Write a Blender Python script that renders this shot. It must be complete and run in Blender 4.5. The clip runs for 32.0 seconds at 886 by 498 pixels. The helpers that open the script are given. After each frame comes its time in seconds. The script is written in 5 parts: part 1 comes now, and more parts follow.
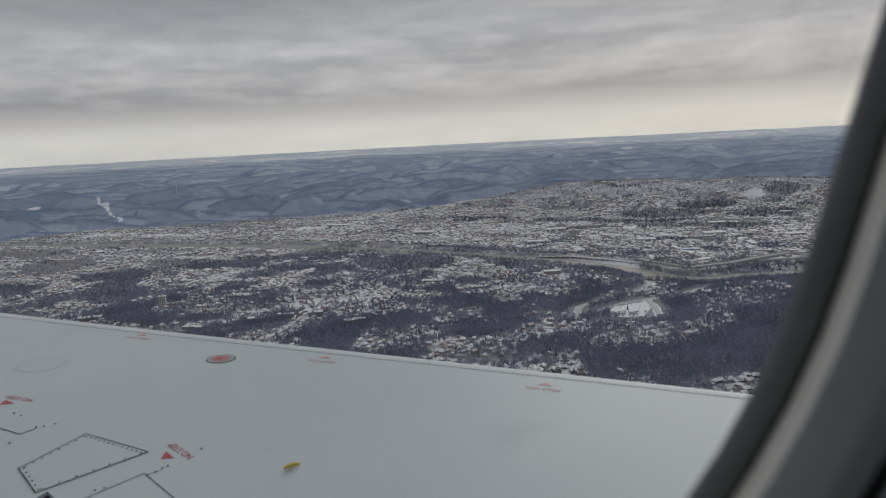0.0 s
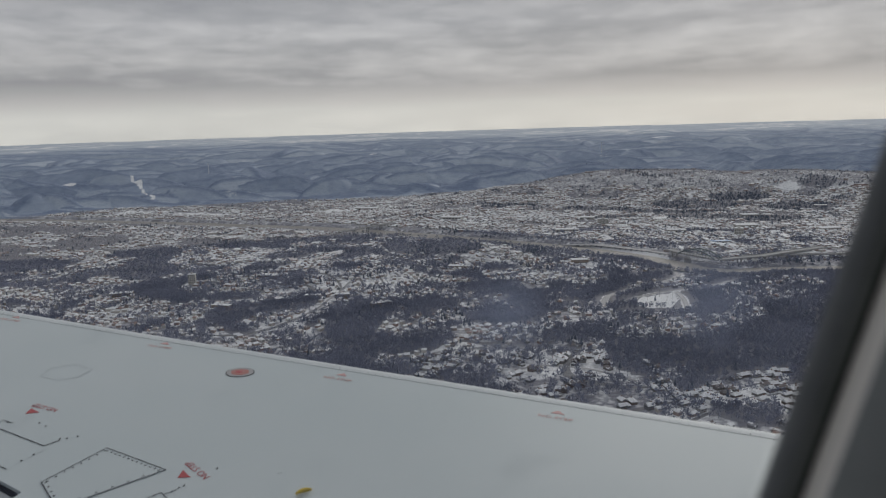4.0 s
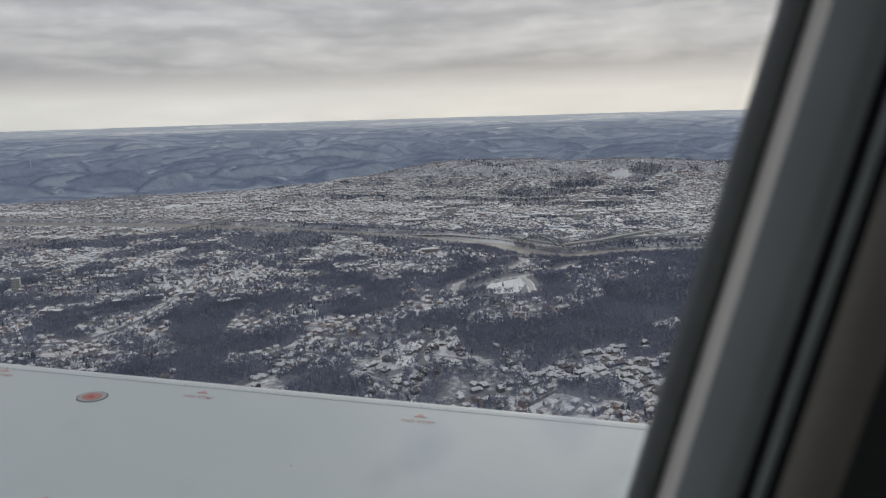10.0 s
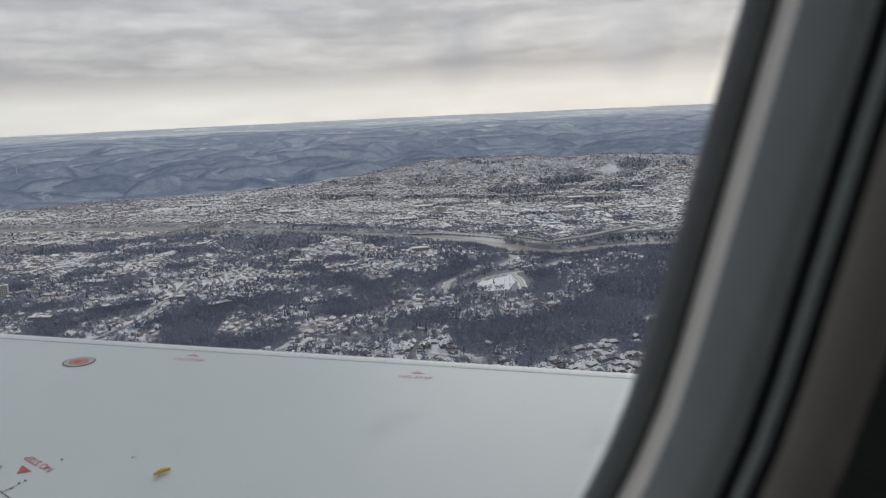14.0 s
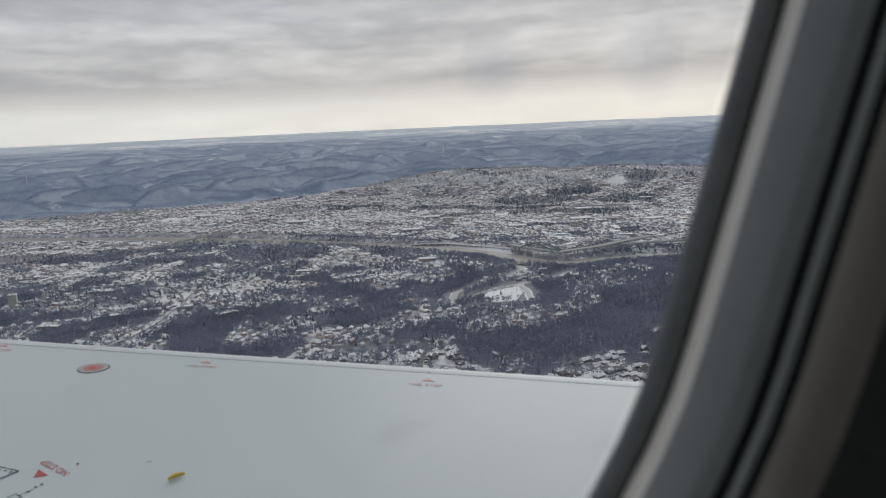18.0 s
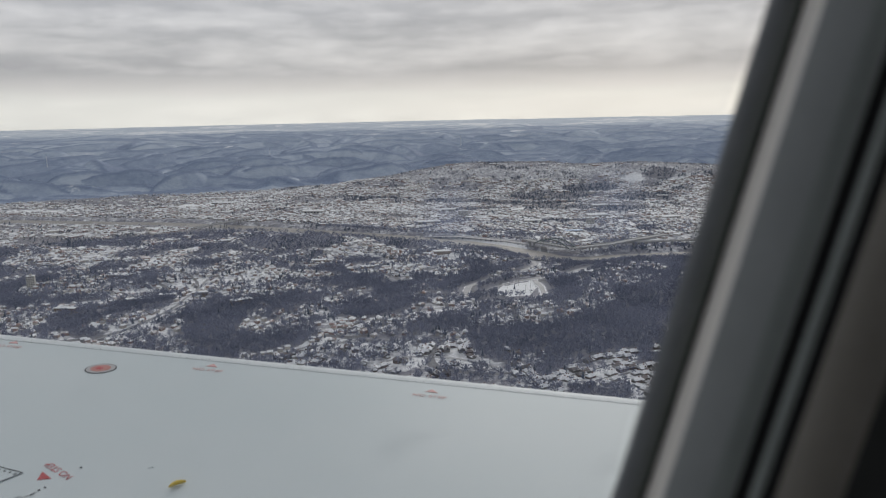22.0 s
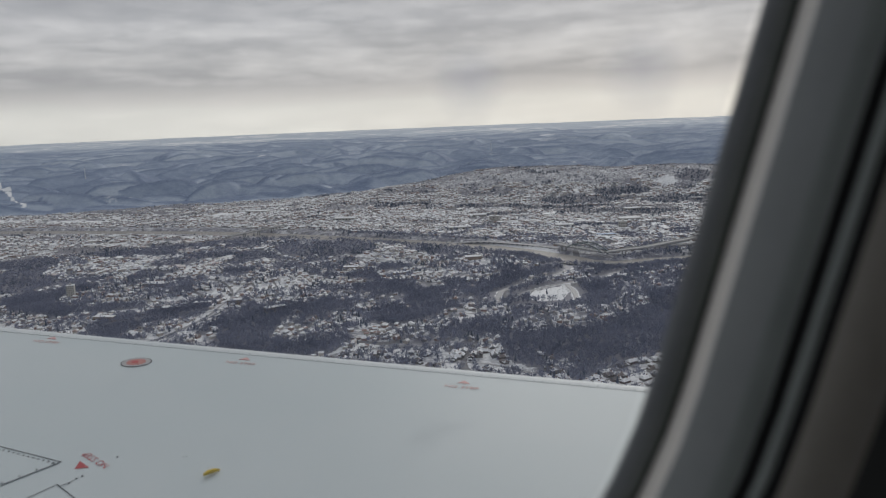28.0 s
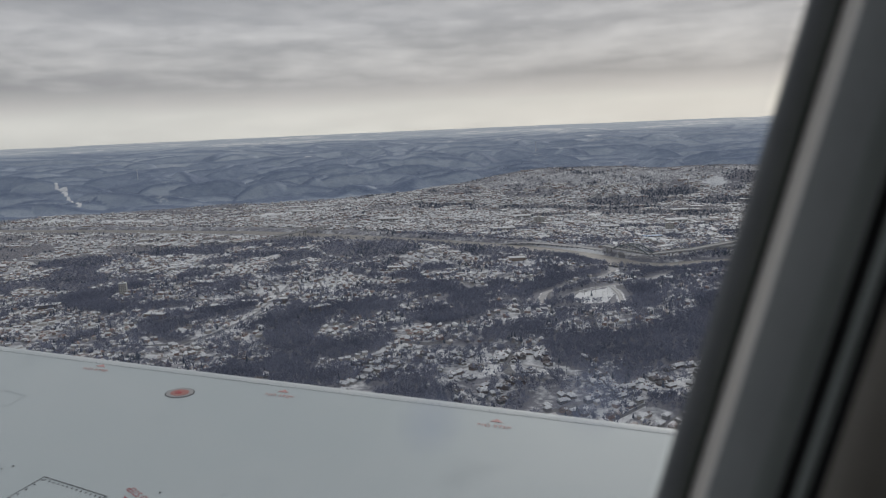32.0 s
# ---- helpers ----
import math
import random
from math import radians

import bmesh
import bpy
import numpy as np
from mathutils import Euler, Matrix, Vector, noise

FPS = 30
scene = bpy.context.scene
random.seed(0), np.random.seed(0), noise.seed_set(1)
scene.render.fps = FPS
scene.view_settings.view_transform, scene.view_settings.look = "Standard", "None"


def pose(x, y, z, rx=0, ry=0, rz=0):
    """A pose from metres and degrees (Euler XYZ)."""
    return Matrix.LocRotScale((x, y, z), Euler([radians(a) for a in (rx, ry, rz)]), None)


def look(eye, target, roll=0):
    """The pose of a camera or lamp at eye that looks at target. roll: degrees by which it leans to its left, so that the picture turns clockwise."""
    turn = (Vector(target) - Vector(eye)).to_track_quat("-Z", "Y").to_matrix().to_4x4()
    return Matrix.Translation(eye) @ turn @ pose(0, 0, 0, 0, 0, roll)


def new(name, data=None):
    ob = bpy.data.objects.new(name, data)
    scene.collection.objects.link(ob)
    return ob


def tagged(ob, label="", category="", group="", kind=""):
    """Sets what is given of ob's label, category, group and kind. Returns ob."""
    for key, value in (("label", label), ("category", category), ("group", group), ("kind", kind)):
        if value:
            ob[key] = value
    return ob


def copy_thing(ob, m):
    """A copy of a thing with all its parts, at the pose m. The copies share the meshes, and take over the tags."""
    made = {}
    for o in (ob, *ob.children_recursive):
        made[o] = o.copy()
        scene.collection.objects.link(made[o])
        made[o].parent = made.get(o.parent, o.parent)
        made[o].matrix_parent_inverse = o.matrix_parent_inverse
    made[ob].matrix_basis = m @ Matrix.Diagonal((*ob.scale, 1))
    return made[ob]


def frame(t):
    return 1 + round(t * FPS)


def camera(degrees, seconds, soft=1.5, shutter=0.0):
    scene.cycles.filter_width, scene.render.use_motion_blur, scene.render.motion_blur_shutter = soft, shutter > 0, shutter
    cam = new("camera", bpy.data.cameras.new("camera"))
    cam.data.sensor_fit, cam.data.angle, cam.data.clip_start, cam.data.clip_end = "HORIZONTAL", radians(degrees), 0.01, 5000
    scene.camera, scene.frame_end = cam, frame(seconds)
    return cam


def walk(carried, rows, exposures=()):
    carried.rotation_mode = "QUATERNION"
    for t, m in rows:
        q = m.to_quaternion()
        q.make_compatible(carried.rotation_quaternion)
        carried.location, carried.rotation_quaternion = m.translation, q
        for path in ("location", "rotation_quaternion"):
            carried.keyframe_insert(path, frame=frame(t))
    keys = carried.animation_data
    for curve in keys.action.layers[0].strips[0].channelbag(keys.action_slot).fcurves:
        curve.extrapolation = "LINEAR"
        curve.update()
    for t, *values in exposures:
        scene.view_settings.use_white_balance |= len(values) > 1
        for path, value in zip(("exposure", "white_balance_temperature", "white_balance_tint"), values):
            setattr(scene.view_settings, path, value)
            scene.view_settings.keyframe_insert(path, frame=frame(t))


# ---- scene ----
H = 260.0            # height of the eye over the valley floor
PATH = [
    (0, -0.0163, 0.0194, -0.1093, -5.24, -8.28, -2.93),
    (0.5, -0.0124, 0.0183, -0.0984, -6.14, -8.42, -3.54),
    (1, -0.0008, 0.0291, -0.0846, -7.24, -9.11, -3.79),
    (1.5, -0.0001, 0.0282, -0.0681, -8.14, -9.09, -3.82),
    (2, -0.0057, 0.0276, -0.0714, -8.53, -9.25, -3.67),
    (2.5, -0.0015, 0.0249, -0.0552, -9.04, -9.12, -3.86),
    (3, 0.0101, 0.0219, -0.0218, -9.30, -9.14, -2.73),
    (3.5, 0.0191, 0.0264, 0.0110, -7.48, -9.23, -2.11),
    (5.5, 0.0098, 0.0238, -0.0063, -7.74, -9.50, -0.92),
    (6, 0.0053, 0.0197, -0.0086, -7.60, -9.66, -0.77),
    (6.5, 0.0003, 0.0149, -0.0222, -8.08, -9.63, -0.83),
    (7, -0.0030, 0.0113, -0.0289, -8.44, -9.48, -1.30),
    (7.5, -0.0019, 0.0098, -0.0305, -8.98, -9.60, -1.16),
    (8, -0.0070, 0.0051, -0.0288, -7.83, -9.64, -1.87),
    (8.5, -0.0007, 0.0064, -0.0029, -4.92, -9.83, -1.86),
    (9, -0.0015, -0.0104, 0.0330, -2.21, -10.06, -2.13),
    (9.5, 0.0020, -0.0160, 0.0597, 1.72, -10.20, -1.59),
    (10, -0.0018, -0.0346, 0.0822, 3.81, -10.26, -1.69),
    (10.5, 0.0076, -0.0146, 0.0639, 3.27, -10.41, -1.33),
    (11, -0.0081, -0.0187, 0.0198, 3.38, -10.39, -1.54),
    (11.5, -0.0038, -0.0021, -0.0000, 2.87, -10.41, -1.29),
    (12, -0.0072, 0.0038, -0.0129, 4.44, -10.55, -1.51),
    (12.5, -0.0046, 0.0053, -0.0143, 4.64, -10.62, -1.70),
    (13, -0.0005, 0.0135, -0.0222, 4.28, -10.69, -2.19),
    (13.5, -0.0099, 0.0074, -0.0442, 4.61, -10.57, -2.35),
    (15.5, -0.0279, -0.0076, -0.0887, 3.68, -9.71, -3.72),
    (16, -0.0130, 0.0101, -0.0812, 4.10, -9.45, -3.31),
    (16.5, -0.0271, -0.0020, -0.0912, 3.99, -9.45, -3.71),
    (17, -0.0355, -0.0083, -0.1012, 3.73, -9.42, -3.18),
    (17.5, -0.0164, -0.0056, -0.0581, 2.89, -9.50, -2.17),
    (18, -0.0311, -0.0258, -0.0644, 4.04, -9.58, -2.56),
    (18.5, -0.0348, -0.0318, -0.0713, 4.60, -9.69, -2.48),
    (19, -0.0145, -0.0191, -0.0483, 3.93, -9.76, -2.21),
    (19.5, -0.0135, -0.0174, -0.0415, 4.43, -9.90, -2.87),
    (20, -0.0073, -0.0192, -0.0235, 4.61, -9.91, -2.36),
    (20.5, -0.0124, -0.0212, -0.0236, 4.49, -9.97, -2.34),
    (21, -0.0058, -0.0138, -0.0070, 3.79, -10.01, -2.15),
    (21.5, -0.0030, -0.0118, 0.0008, 3.25, -10.02, -1.85),
    (22, -0.0070, -0.0119, -0.0116, 2.92, -10.07, -1.22),
    (22.5, -0.0089, -0.0167, -0.0274, 3.04, -10.02, -1.23),
    (23, -0.0023, -0.0092, -0.0359, 3.95, -10.03, -1.23),
    (23.5, -0.0059, -0.0192, -0.0137, 4.51, -10.25, -2.26),
    (24, -0.0005, -0.0101, -0.0136, 3.67, -10.12, -1.89),
    (24.5, -0.0043, -0.0148, -0.0113, 3.47, -10.12, -0.99),
    (25, -0.0004, -0.0133, 0.0068, 2.62, -10.12, -0.62),
    (25.5, 0.0029, -0.0125, 0.0061, 2.05, -10.15, -0.57),
    (27.5, 0.0003, -0.0132, -0.0245, 1.01, -9.88, -1.96),
    (28, -0.0053, -0.0085, -0.0581, 0.57, -9.59, -2.30),
    (28.5, 0.0139, 0.0025, -0.0506, -6.35, -9.44, -2.83),
    (29, 0.0202, -0.0012, -0.0498, -9.43, -9.18, -3.31),
    (29.5, 0.0212, 0.0104, -0.0449, -10.28, -9.21, -2.77),
    (30, 0.0167, 0.0088, -0.0435, -10.57, -9.01, -1.66),
    (30.5, 0.0250, 0.0120, -0.0199, -11.37, -9.08, -0.84),
    (31, 0.0256, 0.0068, 0.0094, -11.45, -8.91, -1.96),
    (31.5, 0.0242, -0.0044, 0.0214, -9.73, -8.91, -3.29),
    (32, 0.0278, -0.0175, 0.0600, -2.72, -9.40, -2.48),
]


def aim(x, y, z, yaw, pitch, roll):
    """A pose of the eye near the window, from its offset and its turn in degrees."""
    eye = Vector((x, y, z + H))
    a, e = radians(yaw), radians(pitch)
    way = Vector((math.sin(a) * math.cos(e), math.cos(a) * math.cos(e), math.sin(e)))
    return look(eye, eye + way, roll)


cam = camera(59.72, 32.0, soft=1.2)
cam.data.dof.use_dof, cam.data.dof.focus_distance, cam.data.dof.aperture_fstop = True, 60.0, 7.5
walk(cam, [(r[0], aim(*r[1:])) for r in PATH],
     [(0, -0.30), (8.0, -0.28), (10.0, -0.10), (12.0, 0.05), (25.5, 0.05), (28.0, -0.10), (29.0, -0.17), (32.0, -0.23)])

# ---- sky and sun ----
SUN_AZ, SUN_EL = radians(18), radians(27)


def node(tree, kind, at=None, **sets):
    n = tree.nodes.new(kind)
    for k, val in sets.items():
        if k == "op":
            n.operation = val
        elif k == "blend":
            n.data_type, n.blend_type = "RGBA", val
        elif k == "noise_type":
            n.noise_type = val
    for k, val in (at or {}).items():
        s = n.inputs[k]
        if hasattr(val, "is_output"):
            tree.links.new(val, s)
        else:
            s.default_value = val
    return n


def ramp(tree, fac, stops):
    n = tree.nodes.new("ShaderNodeValToRGB")
    while len(n.color_ramp.elements) < len(stops):
        n.color_ramp.elements.new(0.5)
    for e, (p, c) in zip(n.color_ramp.elements, stops):
        e.position = p
        e.color = (*c, 1) if len(c) == 3 else c
    tree.links.new(fac, n.inputs[0])
    return n.outputs[0]


def math_node(tree, op, a, b=0.0, c=0.0, clamp=False):
    n = node(tree, "ShaderNodeMath", {0: a, 1: b, 2: c}, op=op)
    n.use_clamp = clamp
    return n.outputs[0]


def mix_rgb(tree, fac, a, b, blend="MIX"):
    n = tree.nodes.new("ShaderNodeMix")
    n.data_type, n.blend_type = "RGBA", blend
    for s, val in ((n.inputs[0], fac), (n.inputs[6], a), (n.inputs[7], b)):
        if hasattr(val, "is_output"):
            tree.links.new(val, s)
        else:
            s.default_value = (*val, 1) if isinstance(val, tuple) and len(val) == 3 else val
    return n.outputs[2]


world = bpy.data.worlds.new("overcast_sky")
scene.world = world
world.use_nodes = True
wt = world.node_tree
wt.nodes.clear()
sky = wt.nodes.new("ShaderNodeTexSky")
sky.sky_type = "NISHITA"
sky.sun_disc = False
sky.sun_elevation, sky.sun_rotation = SUN_EL, SUN_AZ
coord = wt.nodes.new("ShaderNodeTexCoord").outputs["Generated"]
sep = node(wt, "ShaderNodeSeparateXYZ", {0: coord})
bearing = math_node(wt, "ARCTAN2", sep.outputs[0], sep.outputs[1])
height = sep.outputs[2]


def cloud_noise(across, upward, detail, rough, shift):
    """Cloud texture on bearing and height, with its own stretch."""
    v = node(wt, "ShaderNodeCombineXYZ", {0: math_node(wt, "MULTIPLY", bearing, across), 1: math_node(wt, "MULTIPLY_ADD", height, upward, shift), 2: shift}).outputs[0]
    return node(wt, "ShaderNodeTexNoise", {"Vector": v, "Scale": 1.0, "Detail": detail, "Roughness": rough, "Distortion": 0.25}).outputs[0]


n1 = cloud_noise(2.8, 20.0, 2.0, 0.5, 3.3)
n2 = cloud_noise(8.0, 40.0, 2.0, 0.5, 9.1)
n3 = cloud_noise(16.0, 62.0, 6.0, 0.6, 5.7)
band = math_node(wt, "ADD", math_node(wt, "MULTIPLY_ADD", n1, 0.44, math_node(wt, "MULTIPLY", n2, 0.22)), math_node(wt, "MULTIPLY", n3, 0.34))
lift = math_node(wt, "MULTIPLY_ADD", band, 0.075, math_node(wt, "SUBTRACT", sep.outputs[2], 0.037))
base = ramp(wt, math_node(wt, "MULTIPLY_ADD", lift, 4.0, 0.05, clamp=True),
            [(0.0, (0.62, 0.615, 0.585)), (0.05, (0.67, 0.665, 0.63)), (0.125, (0.655, 0.65, 0.62)), (0.175, (0.555, 0.542, 0.53)),
             (0.255, (0.392, 0.386, 0.394)), (0.40, (0.415, 0.41, 0.418)), (0.55, (0.45, 0.447, 0.460)), (0.75, (0.325, 0.326, 0.342)), (1.0, (0.40, 0.41, 0.43))])
cloud = ramp(wt, band, [(0.34, (0.70, 0.71, 0.73)), (0.46, (0.88, 0.885, 0.89)), (0.54, (1.08, 1.08, 1.07)), (0.66, (1.34, 1.33, 1.30))])
clouds = mix_rgb(wt, ramp(wt, height, [(0.01, (0.25, 0.25, 0.25)), (0.055, (1, 1, 1))]), base, cloud, "MULTIPLY")
skyl = node(wt, "ShaderNodeVectorMath", {0: sky.outputs[0], "Scale": 0.06}, op="SCALE").outputs[0]
both = mix_rgb(wt, 0.06, clouds, skyl)
bg = node(wt, "ShaderNodeBackground", {"Color": both, "Strength": 1.22})
wo = wt.nodes.new("ShaderNodeOutputWorld")
wt.links.new(bg.outputs[0], wo.inputs[0])

sun = new("sun", bpy.data.lights.new("sun", "SUN"))
sun.data.energy, sun.data.angle, sun.data.color = 1.0, radians(35), (1.0, 0.96, 0.90)
sun.matrix_world = look((0, 0, H + 50), (-math.sin(SUN_AZ) * math.cos(SUN_EL), -math.cos(SUN_AZ) * math.cos(SUN_EL), H + 50 - math.sin(SUN_EL)))


# ---- materials ----
def material(name, rough=0.6, metal=0.0):
    m = bpy.data.materials.new(name)
    m.use_nodes = True
    t = m.node_tree
    b = t.nodes["Principled BSDF"]
    b.inputs["Roughness"].default_value, b.inputs["Metallic"].default_value = rough, metal
    return m, t, b


def grain(t, scale, detail=4.0, kind="Object"):
    c = t.nodes.new("ShaderNodeTexCoord").outputs[kind]
    return node(t, "ShaderNodeTexNoise", {"Vector": c, "Scale": scale, "Detail": detail, "Roughness": 0.6}).outputs[0]


def surface(name, low, high, scale, rough=0.6, metal=0.0, bump=0.0, bump_scale=None, per_object=0.0, wear=None, island=0.0, kind="Object"):
    """A two-scale mottled surface; wear is a colour of sparse stains."""
    m, t, b = material(name, rough, metal)
    fac = grain(t, scale, kind=kind)
    fac2 = grain(t, scale * 9.0, kind=kind)
    f = math_node(t, "ADD", math_node(t, "MULTIPLY", fac, 0.7), math_node(t, "MULTIPLY", fac2, 0.3))
    col = ramp(t, f, [(0.32, low), (0.68, high)])
    if wear:
        w = grain(t, scale * 2.3, 6.0, kind)
        col = mix_rgb(t, ramp(t, w, [(0.60, (0, 0, 0)), (0.72, (1, 1, 1))]), col, wear)
    if per_object:
        r = t.nodes.new("ShaderNodeObjectInfo").outputs["Random"]
        col = mix_rgb(t, 1.0, col, ramp(t, r, [(0, (1 - per_object,) * 3), (1, (1 + per_object * 0.5,) * 3)]), "MULTIPLY")
    if island:
        r = t.nodes.new("ShaderNodeNewGeometry").outputs["Random Per Island"]
        col = mix_rgb(t, 1.0, col, ramp(t, r, [(0, (1 - island,) * 3), (1, (1 + island * 0.5,) * 3)]), "MULTIPLY")
    t.links.new(col, b.inputs["Base Color"])
    if bump:
        n = node(t, "ShaderNodeBump", {"Height": grain(t, bump_scale or scale * 4, kind=kind), "Strength": bump, "Distance": 0.02})
        t.links.new(n.outputs[0], b.inputs["Normal"])
    return m


def palette(name, colours, rough=0.8, source="island", snow=0.0):
    """One of several colours for each piece."""
    m, t, b = material(name, rough)
    if source == "island":
        r = t.nodes.new("ShaderNodeNewGeometry").outputs["Random Per Island"]
    else:
        r = t.nodes.new("ShaderNodeObjectInfo").outputs["Random"]
    col = t.nodes.new("ShaderNodeValToRGB")
    col.color_ramp.interpolation = "CONSTANT"
    while len(col.color_ramp.elements) < len(colours):
        col.color_ramp.elements.new(0.5)
    for i, (e, c) in enumerate(zip(col.color_ramp.elements, colours)):
        e.position, e.color = i / len(colours), (*c, 1)
    t.links.new(r, col.inputs[0])
    g = grain(t, 0.35, 4.0)
    out = mix_rgb(t, 1.0, col.outputs[0], ramp(t, g, [(0.3, (0.8, 0.8, 0.8)), (0.7, (1.1, 1.1, 1.1))]), "MULTIPLY")
    if snow:
        out = mix_rgb(t, ramp(t, grain(t, 0.22, 5.0), [(snow - 0.04, (0, 0, 0)), (snow + 0.04, (1, 1, 1))]), out, (0.78, 0.79, 0.81))
    t.links.new(out, b.inputs["Base Color"])
    return m


WING = surface("wing_paint", (0.555, 0.62, 0.625), (0.62, 0.67, 0.672), 1.1, rough=0.46, wear=(0.53, 0.585, 0.592))
WING_EDGE = surface("bare_leading_edge", (0.58, 0.63, 0.64), (0.70, 0.73, 0.73), 3.0, rough=0.5)
SEAM = surface("seam_sealant", (0.035, 0.038, 0.04), (0.08, 0.085, 0.09), 40, rough=0.8)
HATCH = surface("hatch_sealant", (0.42, 0.46, 0.47), (0.50, 0.54, 0.55), 30, rough=0.6)
SEAM_FAINT = surface("faint_seam", (0.525, 0.58, 0.585), (0.58, 0.63, 0.632), 20, rough=0.6)
RED = surface("red_marking_paint", (0.44, 0.05, 0.05), (0.53, 0.085, 0.08), 30, rough=0.5, wear=(0.56, 0.22, 0.20))
RED_PALE = surface("worn_red_paint", (0.66, 0.34, 0.31), (0.68, 0.42, 0.39), 60, rough=0.5, wear=(0.6, 0.40, 0.38))
YELLOW = surface("yellow_paint", (0.66, 0.46, 0.03), (0.78, 0.56, 0.05), 40, rough=0.45, wear=(0.15, 0.11, 0.05))
# Near-black for the shade in the wing slots and a hole.
CAVITY = surface("slot_shade_black", (0.012, 0.014, 0.015), (0.03, 0.034, 0.035), 12, rough=0.7)
FLAP = surface("flap_metal", (0.29, 0.31, 0.32), (0.42, 0.44, 0.45), 7, rough=0.4, wear=(0.3, 0.32, 0.33))
TRIM_DARK = surface("window_seal_rubber", (0.17, 0.18, 0.19), (0.22, 0.23, 0.24), 60, rough=0.7)
TRIM_BLACK = surface("black_gasket", (0.006, 0.006, 0.007), (0.014, 0.014, 0.015), 80, rough=0.8)
TRIM_LIGHT = surface("pale_window_rim", (0.90, 0.85, 0.785), (0.93, 0.885, 0.82), 30, rough=0.35)
TRIM_PANEL = surface("grey_window_reveal", (0.34, 0.36, 0.36), (0.40, 0.42, 0.42), 25, rough=0.55)
TRIM_GREEN = surface("grey_green_bead", (0.16, 0.18, 0.175), (0.22, 0.24, 0.235), 30, rough=0.45)
TRIM_SAGE = surface("grey_green_trim", (0.27, 0.30, 0.285), (0.33, 0.36, 0.345), 30, rough=0.4)
TRIM_BROWN = surface("taupe_sidewall", (0.265, 0.245, 0.215), (0.325, 0.30, 0.265), 40, rough=0.7)
# Near-black colour stands in for the shade on the cabin lining.
CABIN = surface("shade_black_lining", (0.04, 0.042, 0.04), (0.065, 0.068, 0.065), 6, rough=0.8)
# Branch colours lifted and blued to stand in for haze over the land.
BARK = surface("hazed_branches", (0.125, 0.142, 0.20), (0.315, 0.332, 0.42), 0.012, rough=0.95, island=0.08)
# Far woods: aerial haze is mixed into the colour as blue.
BARK_FAR = surface("hazed_far_woods", (0.25, 0.30, 0.42), (0.33, 0.38, 0.50), 0.004, rough=0.95, island=0.08)
# Paler copy of the branch colours; distance haze is put into the colour.
BARK_MID = surface("haze_paled_woods", (0.37, 0.36, 0.375), (0.56, 0.54, 0.55), 0.010, rough=0.95, island=0.15)
NEEDLE = surface("conifer_needles", (0.055, 0.075, 0.11), (0.09, 0.115, 0.155), 0.3, rough=0.9, island=0.2)
ROOF = palette("snowy_roofs", [(0.80, 0.81, 0.83), (0.16, 0.13, 0.125), (0.82, 0.83, 0.85), (0.76, 0.77, 0.79), (0.32, 0.22, 0.19), (0.82, 0.83, 0.84), (0.62, 0.60, 0.59), (0.25, 0.25, 0.27), (0.80, 0.80, 0.81), (0.48, 0.42, 0.40)], 0.7, "island", snow=0.54)
ROOF_OB = palette("snowy_roof_shingles", [(0.78, 0.79, 0.81), (0.12, 0.11, 0.11), (0.80, 0.81, 0.83), (0.74, 0.75, 0.78), (0.17, 0.145, 0.14), (0.8, 0.81, 0.83), (0.70, 0.71, 0.74), (0.76, 0.77, 0.79)], 0.7, "object", snow=0.56)
WALLS = palette("house_walls", [(0.46, 0.43, 0.40), (0.32, 0.225, 0.195), (0.62, 0.60, 0.57), (0.38, 0.365, 0.355), (0.36, 0.29, 0.255), (0.54, 0.51, 0.47), (0.26, 0.26, 0.27)], 0.85, "island")
WALLS_OB = palette("siding_and_brick", [(0.22, 0.21, 0.20), (0.14, 0.105, 0.09), (0.40, 0.39, 0.38), (0.15, 0.155, 0.16), (0.15, 0.12, 0.105), (0.25, 0.24, 0.22)], 0.85, "object")
BRICK = surface("chimney_brick", (0.14, 0.075, 0.055), (0.24, 0.13, 0.10), 2.0, rough=0.9)
GLASS_DARK = surface("dark_window_glass", (0.02, 0.024, 0.03), (0.04, 0.045, 0.05), 2.0, rough=0.15)
ROAD = surface("wet_asphalt", (0.24, 0.24, 0.25), (0.33, 0.33, 0.34), 0.06, rough=0.6, wear=(0.36, 0.36, 0.38))
CONCRETE = surface("weathered_concrete", (0.29, 0.288, 0.285), (0.40, 0.398, 0.39), 0.1, rough=0.85)
STEEL = surface("blue_grey_bridge_steel", (0.10, 0.135, 0.14), (0.17, 0.20, 0.205), 0.3, rough=0.6)


